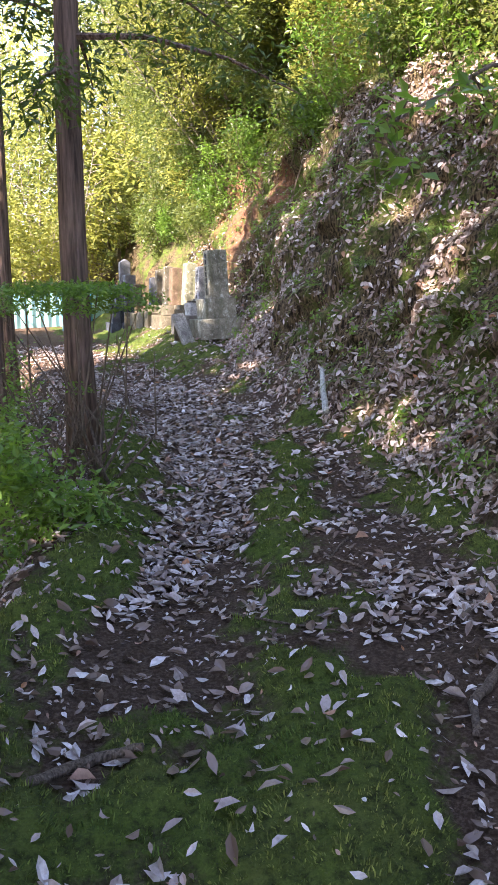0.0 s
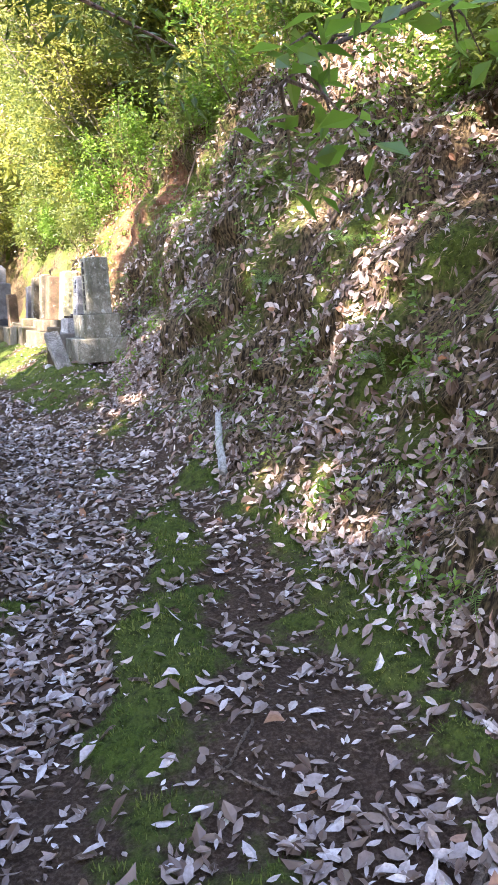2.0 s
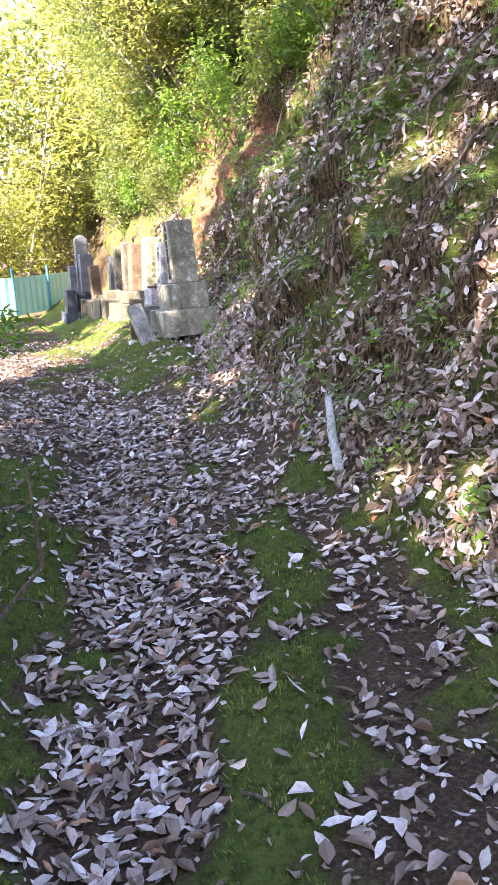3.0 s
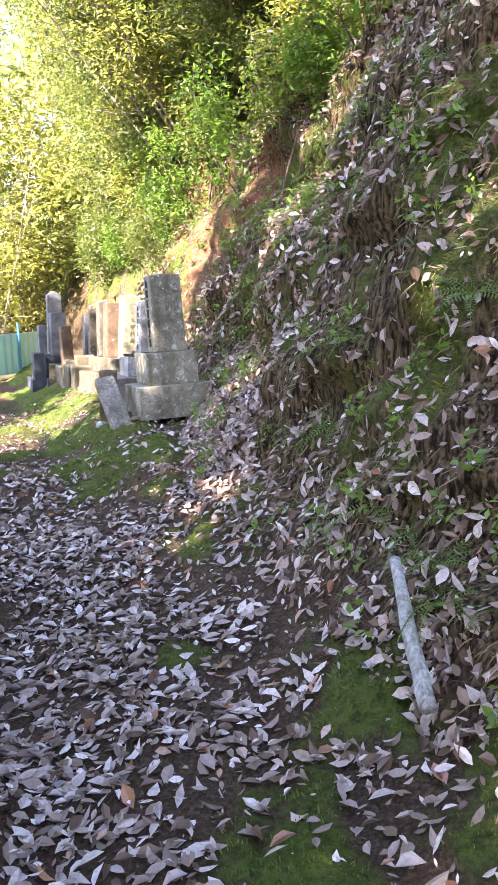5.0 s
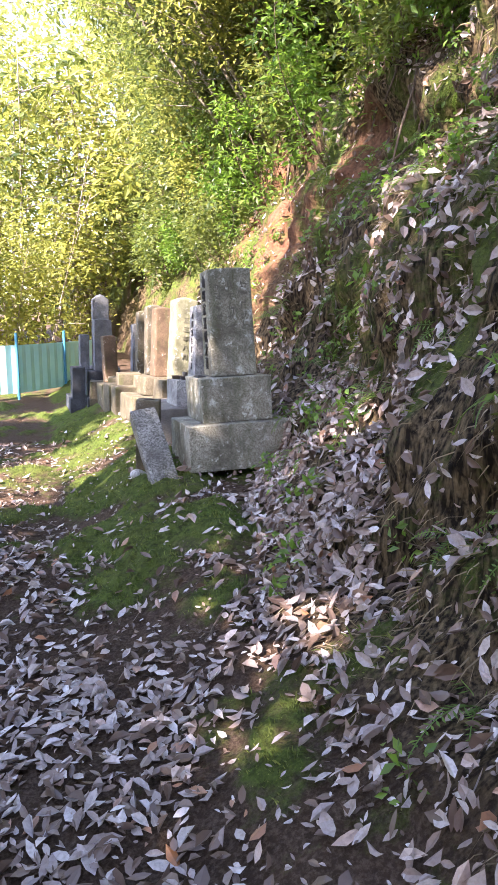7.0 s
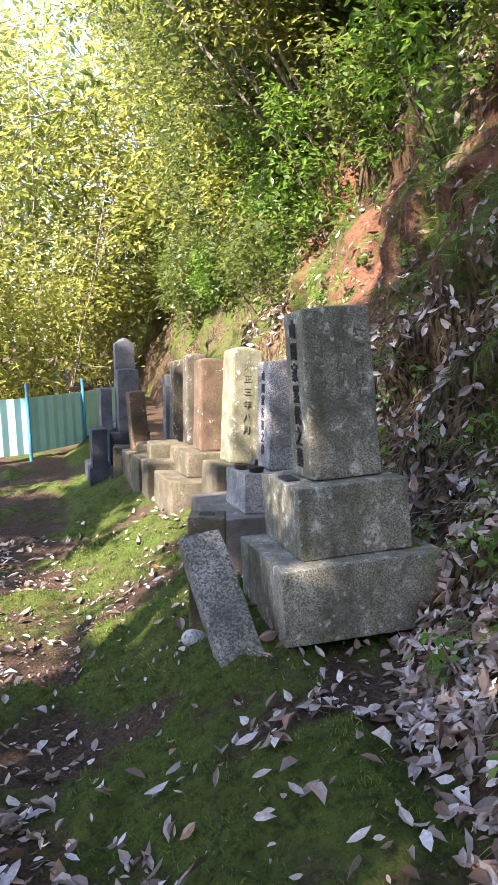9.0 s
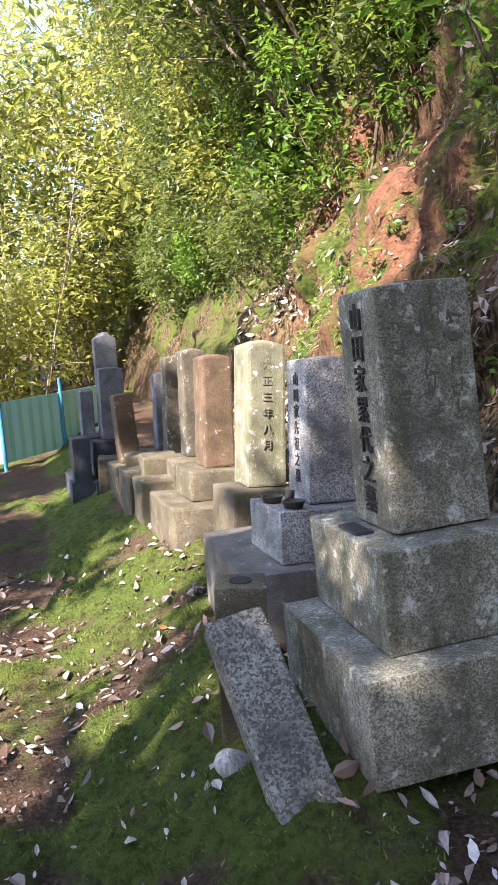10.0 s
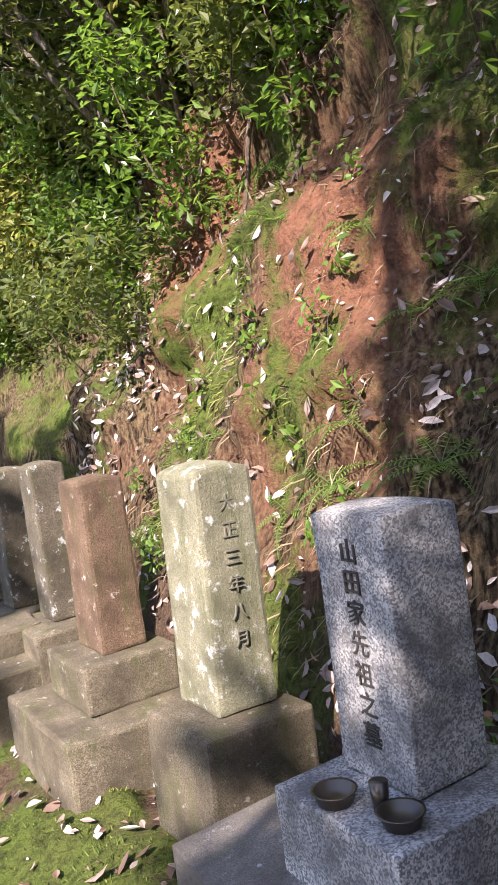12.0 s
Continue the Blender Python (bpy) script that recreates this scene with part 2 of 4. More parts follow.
def moss_amount(x, y):
    d = x - middle(y)
    left = np.exp(-(((d + np.interp(y, [1, 3.5], [0.66, 0.54])) / 0.30) ** 2)) * step(y, -4, -1) * (1 - step(y, 6.6, 7.6))
    strip = np.interp(y, [0, 3, 4.5, 5.5], [0.45, 0.52, 0.82, 1.0])
    mid = np.exp(-(((d - strip) / np.interp(y, [1, 4], [0.34, 0.25])) ** 2)) * (1 - 0.35 * step(y, 3.8, 4.8)) * (1 - step(y, 5.6, 6.8))
    near = np.exp(-(((d - 0.1) / 0.85) ** 2)) * (1 - step(y, 0.3, 2.6)) * 0.57
    lawn = step(x, 0.50, 0.85) * (1 - step(x, 1.5, 1.75)) * step(y, 8.4, 9.1) * (1 - step(y, 19, 21))
    verge = 0.5 * step(y, 8, 10) * step(x, -0.6, 0.3) * (1 - step(x, 0.6, 0.9))
    mound = np.exp(-(((x - toe(y) + 0.06) / 0.24) ** 2)) * (1 - step(y, 5.0, 6.4))
    foot = 0.42 * np.exp(-(((x - toe(y)) / 0.35) ** 2)) * step(y, 5, 6)
    bank = step(x - toe(y), 0.1, 0.5) * 0.56
    fell = step(-d, 1.0, 1.4) * 0.35
    ragged = 0.85 * rough_noise(x, y, 2.3, 5, 5) + 0.34 * rough_noise(x, y, 8.5, 15, 3)
    return np.clip(np.maximum.reduce([left, mid, near, lawn, verge, mound, foot, bank, fell]) * 0.76 + ragged, 0, 1)


def red_amount(x, y):
    patch = lambda a, b, r, s: np.exp(-(((x - a) / r) ** 2) - ((y - b) / s) ** 2)
    bare = np.maximum.reduce([patch(2.95, 12.6, 0.42, 0.6), patch(3.1, 11.2, 0.3, 0.5) * 0.8, patch(2.75, 6.1, 0.12, 0.14), patch(3.3, 4.1, 0.35, 0.7) * 0.8, patch(3.3, 14.4, 0.6, 0.9) * 0.75])
    return np.clip(bare + 1.1 * rough_noise(x, y, 3.5, 9, 5) * (bare > 0.12), 0, 1)


def height(x, y):
    x, y = np.asarray(x, float), np.asarray(y, float)
    d, u = x - middle(y), x - toe(y)
    base = np.interp(y, [-20, 0, 6.5, 9, 11, 14, 18, 40, 200], [-0.1, -0.03, 0.0, 0.10, 0.14, 0.1, 0.02, 0.3, 3])
    track = -0.09 * np.exp(-((d / 0.42) ** 2)) * (1 - step(y, 8, 10))
    lawn = 0.30 * step(x, 0.65, 1.55) * step(y, 8.0, 9.6)
    shoulder = 0.16 * step(x, 0.85, 1.5) * step(y, 3, 6.5) * (1 - step(y, 8.2, 9.6))
    cut = bank_profile(u, y)
    cut = cut * (1 + 0.14 * rough_noise(x * 0.4, y, 0.8, 3, 2)) + step(u, 0.05, 0.6) * (0.30 * rough_noise(x, y, 1.7, 21, 5) + 0.13 * rough_noise(x, y * 1.3, 5.5, 71, 3))
    fell = -0.55 * np.maximum(-d - 0.95, 0) * (1 - step(y, 10, 15)) - 0.12 * step(-d, 0.85, 1.05)
    fell = np.maximum(fell, -9) * step(-y, -60, -10) if np.ndim(fell) else max(fell, -9)
    moss = np.clip(moss_amount(x, y) - 0.42, 0, 0.5)
    mossy = 0.09 * moss + 0.16 * moss * np.abs(rough_noise(x, y, 5.5, 91, 2)) + 0.05 * step(u, -0.35, -0.05) * (1 - step(y, 5, 6.2))
    return base + track + lawn + shoulder + np.where(u > 0, cut, 0) + fell + mossy + 0.05 * rough_noise(x, y, 2.2, 31, 4) + 0.012 * rough_noise(x, y, 14, 41, 3)


def surface(x, y):
    """Points of the ground: its height, and the bulges and hollows that push the cut's face out and in."""
    x, y = np.asarray(x, float), np.asarray(y, float)
    z, u = height(x, y), x - toe(y)
    lump = rough_noise(y + 0.3 * z, z * 1.25, 1.9, 131, 4)
    hollow = np.exp(-(((z - 2.55 - 0.25 * np.sin(y * 1.3)) / 0.22) ** 2)) * step(y, 1.2, 2.2) * (1 - step(y, 10.5, 12))
    push = step(u, 0.12, 0.45) * (1 - step(u, 2.4, 3.4)) * (0.34 * lump + 0.20 * hollow * (0.5 + lump))
    return np.stack([x + push, y, z], -1)


def at_ground(x, y):
    return float(height(np.array([x]), np.array([y]))[0])


def spot(x, y, lift=0.0):
    """One point of the ground's surface."""
    p = surface(np.array([x]), np.array([y]))[0]
    return (float(p[0]), float(p[1]), float(p[2]) + lift)


def slopes(x, y, e=0.03):
    ax = surface(x + e, y) - surface(x - e, y)
    ay = surface(x, y + e) - surface(x, y - e)
    nrm = np.cross(ax, ay)
    nrm = nrm / np.maximum(np.linalg.norm(nrm, axis=-1, keepdims=True), 1e-9)
    return np.where(nrm[..., 2:] < -0.2, -nrm, nrm)


def mesh_object(name, verts, faces, material, parent=None, label="", smooth=False):
    me = bpy.data.meshes.new(name)
    me.from_pydata(verts if isinstance(verts, list) else verts.tolist(), [], faces if isinstance(faces, list) else faces.tolist())
    me.materials.append(material)
    if smooth:
        me.polygons.foreach_set("use_smooth", [True] * len(me.polygons))
    ob = new(name, me)
    if parent:
        ob.parent = parent
    return tagged(ob, label) if label else ob


def part(name, bm, material, parent=None, label="", smooth=False):
    me = bpy.data.meshes.new(name)
    if smooth:
        for f in bm.faces:
            f.smooth = True
    bm.to_mesh(me)
    bm.free()
    me.materials.append(material)
    ob = new(name, me)
    if parent:
        ob.parent = parent
    return tagged(ob, label) if label else ob


def thing(name, label, category, m=None, group="", kind=""):
    ob = tagged(new(name), label, category, group, kind)
    ob.empty_display_size = 0.1
    if m is not None:
        ob.matrix_world = m
    return ob


def axis_steps(*bands):
    out = []
    for a, b, s in bands:
        out += list(np.arange(a, b - 1e-6, s))
    return np.array(out + [bands[-1][1]])


gx = axis_steps((-400, -60, 40), (-60, -12, 4), (-12, -3, 0.5), (-3, -1.6, 0.1), (-1.6, 1.2, 0.045), (1.2, 3.9, 0.026), (3.9, 8, 0.2), (8, 30, 1), (30, 60, 5), (60, 400, 40))
gy = axis_steps((-400, -40, 40), (-40, -6, 2), (-6, -1, 0.2), (-1, 18, 0.05), (18, 30, 0.3), (30, 80, 2), (80, 400, 40))
GX, GY = np.meshgrid(gx, gy)
count = len(gx)
index = np.arange(len(gx) * len(gy)).reshape(len(gy), count)
quads = np.stack([index[:-1, :-1], index[:-1, 1:], index[1:, 1:], index[1:, :-1]], -1).reshape(-1, 4)
ground = mesh_object("ground", surface(GX, GY).reshape(-1, 3), quads, MAT_GROUND, smooth=True)
tagged(ground, "brown forest soil with moss patches below an earth bank", "ground", kind="structure")
for key, values in (("moss", moss_amount(GX, GY)), ("red", red_amount(GX, GY)), ("bank", step(GX - toe(GY), 0.0, 0.3))):
    ground.data.attributes.new(key, "FLOAT", "POINT").data.foreach_set("value", np.ascontiguousarray(values.reshape(-1), dtype=np.float32))


# ---- gravestones ----
def block(w, d, h, taper=0.0, bevel=0.012, dome=0.0, wear=0.004, seed=0, cuts=3):
    """A cut stone that stands on z = 0, with rounded and slightly worn edges."""
    bm = bmesh.new()
    bmesh.ops.create_cube(bm, size=1)
    for v in bm.verts:
        k = 1 - taper if v.co.z > 0 else 1
        v.co = Vector((v.co.x * w * k, v.co.y * d * k, (v.co.z + 0.5) * h))
    bmesh.ops.bevel(bm, geom=bm.edges[:], offset=bevel, segments=2, affect="EDGES", profile=0.6)
    bmesh.ops.subdivide_edges(bm, edges=[e for e in bm.edges if e.calc_length() > 0.09], cuts=cuts, use_grid_fill=True)
    for v in bm.verts:
        if dome and v.co.z > h - 0.02:
            v.co.z += dome * (1 - (2 * v.co.x / w) ** 2) * (1 - 0.4 * (2 * v.co.y / d) ** 2)
        v.co += noise.noise_vector(v.co * 9 + Vector((seed * 3.7, seed, 0))) * wear + noise.noise_vector(v.co * 45 + Vector((seed, 0, 0))) * wear * 0.35
    return bm


def placed(ob, x, y, z, rx=0, ry=0, rz=0):
    ob.matrix_local = pose(x, y, z, rx, ry, rz)
    return ob


def carving(text, size, parent, m, material, depth=0.004, gap=1.0):
    """A column of carved characters, each a part on the face that m gives."""
    for i, letter in enumerate(text):
        cu = bpy.data.curves.new("character", "FONT")
        cu.body, cu.size, cu.extrude, cu.align_x, cu.resolution_u = letter, size, depth, "CENTER", 3
        tmp = bpy.data.objects.new("character", cu)
        scene.collection.objects.link(tmp)
        me = bpy.data.meshes.new_from_object(tmp.evaluated_get(bpy.context.evaluated_depsgraph_get()))
        bpy.data.objects.remove(tmp)
        me.name = "character"
        me.materials.clear()
        me.materials.append(material)
        ob = new("character", me)
        ob.parent = parent
        ob.matrix_local = m @ Matrix.Translation((0, -i * size * gap, 0))


def faces_path(x, y, z):
    """The pose of writing on a stone's side that faces the path."""
    return Matrix(((0, 0, -1, x), (-1, 0, 0, y), (0, 1, 0, z), (0, 0, 0, 1)))


def faces_back(x, y, z):
    """The pose of writing on a stone's flank."""
    return Matrix(((1, 0, 0, x), (0, 0, -1, y), (0, 1, 0, z), (0, 0, 0, 1)))


def bars(name, parent, w, rows, columns, top, size, y, material):
    """Worn columns of lettering that cannot be read, as short strokes in the stone's flank."""
    rng = random.Random(len(columns) * 7 + rows)
    bm = bmesh.new()
    for cx in columns:
        for r in range(rows):
            zc = top - r * size * 1.25
            for _ in range(4):
                upright = rng.random() < 0.4
                sx, sz = (size * 0.12, size * rng.uniform(0.4, 0.8)) if upright else (size * rng.uniform(0.4, 0.85), size * 0.12)
                m = Matrix.Translation((cx + rng.uniform(-0.25, 0.25) * size, y, zc + rng.uniform(-0.4, 0.4) * size)) @ Matrix.Rotation(rng.uniform(-0.3, 0.3), 4, "Y") @ Matrix.Diagonal((sx, 0.004, sz, 1))
                bmesh.ops.create_cube(bm, size=1, matrix=m)
    return tagged(part(name, bm, material, parent), "worn carved columns of lettering", kind="stuff")


# The tall family stone, nearest along the path
g1 = thing("gravestone", "tall grey granite gravestone on two stepped blocks, leaning", "gravestone", pose(1.845, 10.24, 0.46, -2.2, -2.2, 0), "row of gravestones")
b = part("base_block", block(0.69, 0.74, 0.295, 0.01, 0.007, seed=1), MAT_S1, g1)
b = placed(part("middle_block", block(0.47, 0.58, 0.29, 0.0, 0.007, seed=2), MAT_S1, g1), 0.01, 0.035, 0.298)
# No hollow is cut: a dark block paints the shade inside it
part_w = placed(part("water_basin", block(0.06, 0.15, 0.02, 0, 0.006, seed=3, cuts=1), MAT_INK_HOLLOW, b, "dark block standing in for a shaded water hollow"), -0.185, 0.0, 0.279)
s = placed(part("shaft", block(0.305, 0.295, 0.70, 0.055, 0.012, dome=0.010, seed=4), MAT_S1, g1), 0.035, 0.02, 0.592)
carving("山田家累代之墓", 0.086, s, faces_path(-0.1485, -0.0, 0.595) @ Matrix.Rotation(radians(-0.7), 4, "X"), MAT_INK_HOLLOW, 0.005, 1.05)
bars("worn_lettering", s, 0.3, 7, (-0.085, 0.0, 0.085), 0.60, 0.055, -0.1415, MAT_WORN)

# Speckled stone
g2 = thing("gravestone", "speckled granite gravestone with carved black lettering", "gravestone", pose(1.805, 11.11, 0.745, -3, 3.2, 2), "row of gravestones")
part("base_block", block(0.46, 0.40, 0.20, 0, 0.005, seed=5), MAT_S2, g2)
s = placed(part("shaft", block(0.21, 0.235, 0.572, 0.0, 0.009, dome=0.012, seed=6), MAT_S2, g2), 0.035, 0.03, 0.202)
carving("山田家先祖之墓", 0.058, s, faces_path(-0.105, 0.0, 0.475), MAT_INK_HOLLOW, 0.004, 1.13)
for k, (bx, by) in enumerate(((-0.185, 0.035), (-0.15, -0.125))):
    bm = bmesh.new()
    prof = [(0.026, 0), (0.036, 0.003), (0.044, 0.026), (0.049, 0.031), (0.042, 0.030), (0.036, 0.012), (0.0, 0.010)]
    rings = [[bm.verts.new((r * math.cos(a), r * math.sin(a), z)) for a in [i * math.pi / 10 for i in range(20)]] for r, z in prof[:-1]]
    for lo, hi in zip(rings, rings[1:]):
        for i in range(20):
            bm.faces.new((lo[i], lo[(i + 1) % 20], hi[(i + 1) % 20], hi[i]))
    bm.faces.new(rings[-1])
    bm.faces.new(rings[0][::-1])
    bowl = tagged(part("offering_bowl", bm, MAT_BRONZE, smooth=True), "dark metal offering bowl on a gravestone base", "bowl", "offering bowls")
    bowl.matrix_world = g2.matrix_world @ pose(bx, by, 0.2)
bm = bmesh.new()
bmesh.ops.create_cone(bm, cap_ends=True, segments=16, radius1=0.016, radius2=0.020, depth=0.06, matrix=Matrix.Translation((0, 0, 0.03)))
cup = tagged(part("incense_cup", bm, MAT_BRONZE, smooth=True), "small metal incense cup between two bowls", "cup")
cup.matrix_world = g2.matrix_world @ pose(-0.14, -0.055, 0.2)

# Concrete kerb in front of the speckled stone, the incense box and the leaning slab
kerb = thing("grave_kerb", "low grey concrete plinth below a gravestone", "plinth", pose(1.70, 11.20, 0.30))
placed(part("plinth", block(0.58, 0.74, 0.46, 0, 0.006, seed=7), MAT_CONCRETE, kerb), 0, 0, 0)
box = thing("incense_box", "square stone incense box with a round hole", "incense box", pose(1.30, 10.47, 0.36, 0, 2, -14))
part("body", block(0.155, 0.15, 0.52, -0.04, 0.008, seed=8), MAT_BASE, box)
# The box is solid; this dark disc paints the shade of its hole
bm = bmesh.new()
bmesh.ops.create_cone(bm, cap_ends=True, segments=24, radius1=0.034, radius2=0.036, depth=0.02)
placed(part("hole", bm, MAT_INK_HOLLOW, box, "dark disc standing in for a shaded round hole"), 0, 0, 0.514)
slab = tagged(part("leaning_slab", block(0.18, 0.10, 0.69, 0, 0.010, wear=0.008, seed=9, cuts=5), MAT_SLAB), "rough grey stone slab leaning against an incense box", "stone slab")
slab.matrix_world = Matrix.Translation((1.365, 9.90, 0.29)) @ Matrix.Rotation(radians(-41), 4, "X") @ Matrix.Rotation(radians(-9), 4, "Y")
bm = bmesh.new()
bmesh.ops.create_icosphere(bm, subdivisions=3, radius=0.055)
for v in bm.verts:
    v.co = Vector((v.co.x * 1.0, v.co.y * 1.2, v.co.z * 0.8)) * (1 + 0.35 * noise.noise(v.co * 14))
stone = tagged(part("white_stone", bm, MAT_STICK), "pale angular stone lying on the moss", "stone")
stone.matrix_world = pose(1.21, 10.27, at_ground(1.21, 10.27) + 0.02, 0, 0, 30)

# Pale lichened stone
g3 = thing("gravestone", "pale lichened gravestone with worn carving on a square block", "gravestone", pose(1.73, 11.86, 0.52, -2, 4.6, 4), "row of gravestones")
part("base_block", block(0.36, 0.36, 0.36, 0, 0.012, seed=10), MAT_BASE, g3)
s = placed(part("shaft", block(0.20, 0.24, 0.69, 0.03, 0.016, dome=0.03, seed=11), MAT_S3, g3), 0.03, 0.04, 0.362)
carving("大正三年八月", 0.052, s, faces_back(0.0, -0.117, 0.58) @ Matrix.Rotation(radians(-0.9), 4, "X"), MAT_WORN, 0.0025, 1.5)

# Reddish stone on its two sunlit blocks
g4 = thing("gravestone", "reddish lichened gravestone on two stepped blocks", "gravestone", pose(1.68, 12.78, 0.36, -2, 3, 3), "row of gravestones")
part("base_block", block(0.62, 0.72, 0.30, 0.0, 0.016, wear=0.008, seed=12), MAT_BASE, g4)
placed(part("middle_block", block(0.38, 0.42, 0.18, 0, 0.014, seed=13), MAT_BASE, g4), 0.03, 0.02, 0.3)
placed(part("shaft", block(0.19, 0.25, 0.66, 0.05, 0.014, dome=0.02, seed=14), MAT_S4, g4), 0.05, 0.03, 0.48)

for x, y, z, w, d, h, base, mat, lean, words in (
    (1.73, 13.50, 0.40, 0.17, 0.19, 0.72, 0.40, MAT_S5, 2, "dark gravestone edged with white lichen on a small block"),
    (1.72, 14.22, 0.36, 0.21, 0.20, 0.74, 0.36, MAT_S5, 3, "old brown gravestone streaked with white lichen"),
    (1.74, 15.05, 0.30, 0.16, 0.18, 0.66, 0.34, MAT_GREY, 2, "narrow grey gravestone on a low block"),
):
    g = thing("gravestone", words, "gravestone", pose(x, y, z, -1.5, lean, 3), "row of gravestones")
    part("base_block", block(0.40, 0.44, base, 0.0, 0.014, wear=0.008, seed=int(y * 10)), MAT_BASE, g)
    placed(part("shaft", block(w, d, h, 0.04, 0.012, dome=0.025, seed=int(y * 10) + 1), mat, g), 0.02, 0.02, base + 0.002)

# Small mossy stone and the kerb blocks in front of the row
g8 = thing("gravestone", "small stone post spotted with orange lichen", "gravestone", pose(1.42, 14.72, 0.22, 0, -2, 8), "row of gravestones")
part("base_block", block(0.30, 0.34, 0.40, 0, 0.014, seed=31), MAT_BASE, g8)
placed(part("shaft", block(0.16, 0.16, 0.56, 0.03, 0.014, dome=0.01, seed=32), MAT_S4, g8), 0.0, 0.0, 0.402)
rng = random.Random(5)
for k, (x, y, h) in enumerate(((1.44, 13.42, 0.30), (1.40, 13.80, 0.36), (1.42, 14.20, 0.33), (1.30, 15.15, 0.30), (1.52, 13.62, 0.42), (1.50, 14.55, 0.40))):
    z = at_ground(x, y) - 0.06
    st = tagged(part("kerb_block", block(0.26, 0.28, h, 0.02, 0.014, wear=0.01, seed=40 + k), MAT_BASE), "mossy squared stone block beside the gravestones", "stone block", "kerb blocks")
    st.matrix_world = pose(x, y, z, rng.uniform(-2, 2), rng.uniform(-2, 2), rng.uniform(-8, 8))

# Dark modern grave and the tall grey stones at the row's end
g9 = thing("gravestone", "dark polished granite grave with two grey upright stones", "gravestone", pose(1.30, 15.75, 0.14, 0, 1.5, 3), "row of gravestones")
part("plinth", block(0.78, 0.7, 0.22, 0, 0.008, wear=0.001, seed=51), MAT_BLACK, g9)
placed(part("side_block", block(0.16, 0.30, 0.60, 0, 0.008, wear=0.001, seed=52), MAT_BLACK, g9), -0.28, -0.2, 0.02)
placed(part("middle_block", block(0.42, 0.4, 0.34, 0, 0.008, wear=0.001, seed=53), MAT_BLACK, g9), 0.06, 0.0, 0.221)
placed(part("shaft", block(0.23, 0.26, 0.66, 0.02, 0.01, dome=0.015, wear=0.002, seed=54), MAT_GREY, g9), 0.06, -0.02, 0.563)
placed(part("name_tablet", block(0.12, 0.24, 0.46, 0, 0.01, wear=0.002, seed=55), MAT_GREY, g9), -0.16, 0.14, 0.563)
g10 = thing("gravestone", "tall grey gravestone with a pointed top", "gravestone", pose(1.42, 16.7, 0.08, 0, 1, 0), "row of gravestones")
part("base_block", block(0.5, 0.5, 0.6, 0, 0.01, seed=56), MAT_GREY, g10)
placed(part("shaft", block(0.24, 0.26, 0.95, 0.04, 0.01, dome=0.08, seed=57), MAT_GREY, g10), 0, 0, 0.602)
vase = thing("flower_vase", "dark stone vase with green sprigs by a grave", "vase", pose(1.18, 15.2, 0.20))
part("body", block(0.09, 0.09, 0.2, 0.1, 0.01, seed=58, cuts=1), MAT_BLACK, vase)


# ---- far fence ----
fence = thing("fence", "turquoise corrugated metal fence with blue posts", "fence", pose(0, 0, 0))
FENCE = [(-4.5, 17.6), (-1.2, 18.2), (0.2, 18.8), (1.0, 19.8), (1.9, 21.2)]
for (x0, y0), (x1, y1) in zip(FENCE, FENCE[1:]):
    n = max(4, int(math.hypot(x1 - x0, y1 - y0) / 0.10))
    ux, uy = (y1 - y0), -(x1 - x0)
    ul = math.hypot(ux, uy)
    verts, faces = [], []
    for i in range(n + 1):
        k, off = i / n, 0.018 * (i % 2)
        px, py = x0 + (x1 - x0) * k + ux / ul * off, y0 + (y1 - y0) * k + uy / ul * off
        zb = 0.12
        verts += [(px, py, zb), (px, py, zb + 0.80)]
    faces = [(2 * i, 2 * i + 2, 2 * i + 3, 2 * i + 1) for i in range(n)]
    panel = mesh_object("panel", verts, faces, MAT_FENCE, fence)
    sol = panel.modifiers.new("thickness", "SOLIDIFY")
    sol.thickness = 0.006
    bm = bmesh.new()
    bmesh.ops.create_cone(bm, cap_ends=True, segments=10, radius1=0.025, radius2=0.025, depth=1.15, matrix=Matrix.Translation((x0, y0 - 0.05, 0.55)))
    part("post", bm, MAT_POST, fence)


# ---- plants ----
def tube(points, radii, sides=8):
    """Verts and faces of a tapering limb along points."""
    pts = [Vector(p) for p in points]
    verts, faces = [], []
    for i, p in enumerate(pts):
        ahead = (pts[min(i + 1, len(pts) - 1)] - pts[max(i - 1, 0)]).normalized()
        side = ahead.cross(Vector((0.31, 0.9, 0.17))).normalized()
        up = ahead.cross(side)
        for k in range(sides):
            a = 2 * math.pi * k / sides
            verts.append(tuple(p + (side * math.cos(a) + up * math.sin(a)) * radii[i]))
    for i in range(len(pts) - 1):
        for k in range(sides):
            a, b2 = i * sides + k, i * sides + (k + 1) % sides
            faces.append((a, b2, b2 + sides, a + sides))
    faces.append(tuple(range(sides))[::-1])
    faces.append(tuple((len(pts) - 1) * sides + k for k in range(sides)))
    return verts, faces


def join(shapes):
    verts, faces = [], []
    for v, f in shapes:
        o = len(verts)
        verts += v
        faces += [tuple(i + o for i in face) for face in f]
    return verts, faces


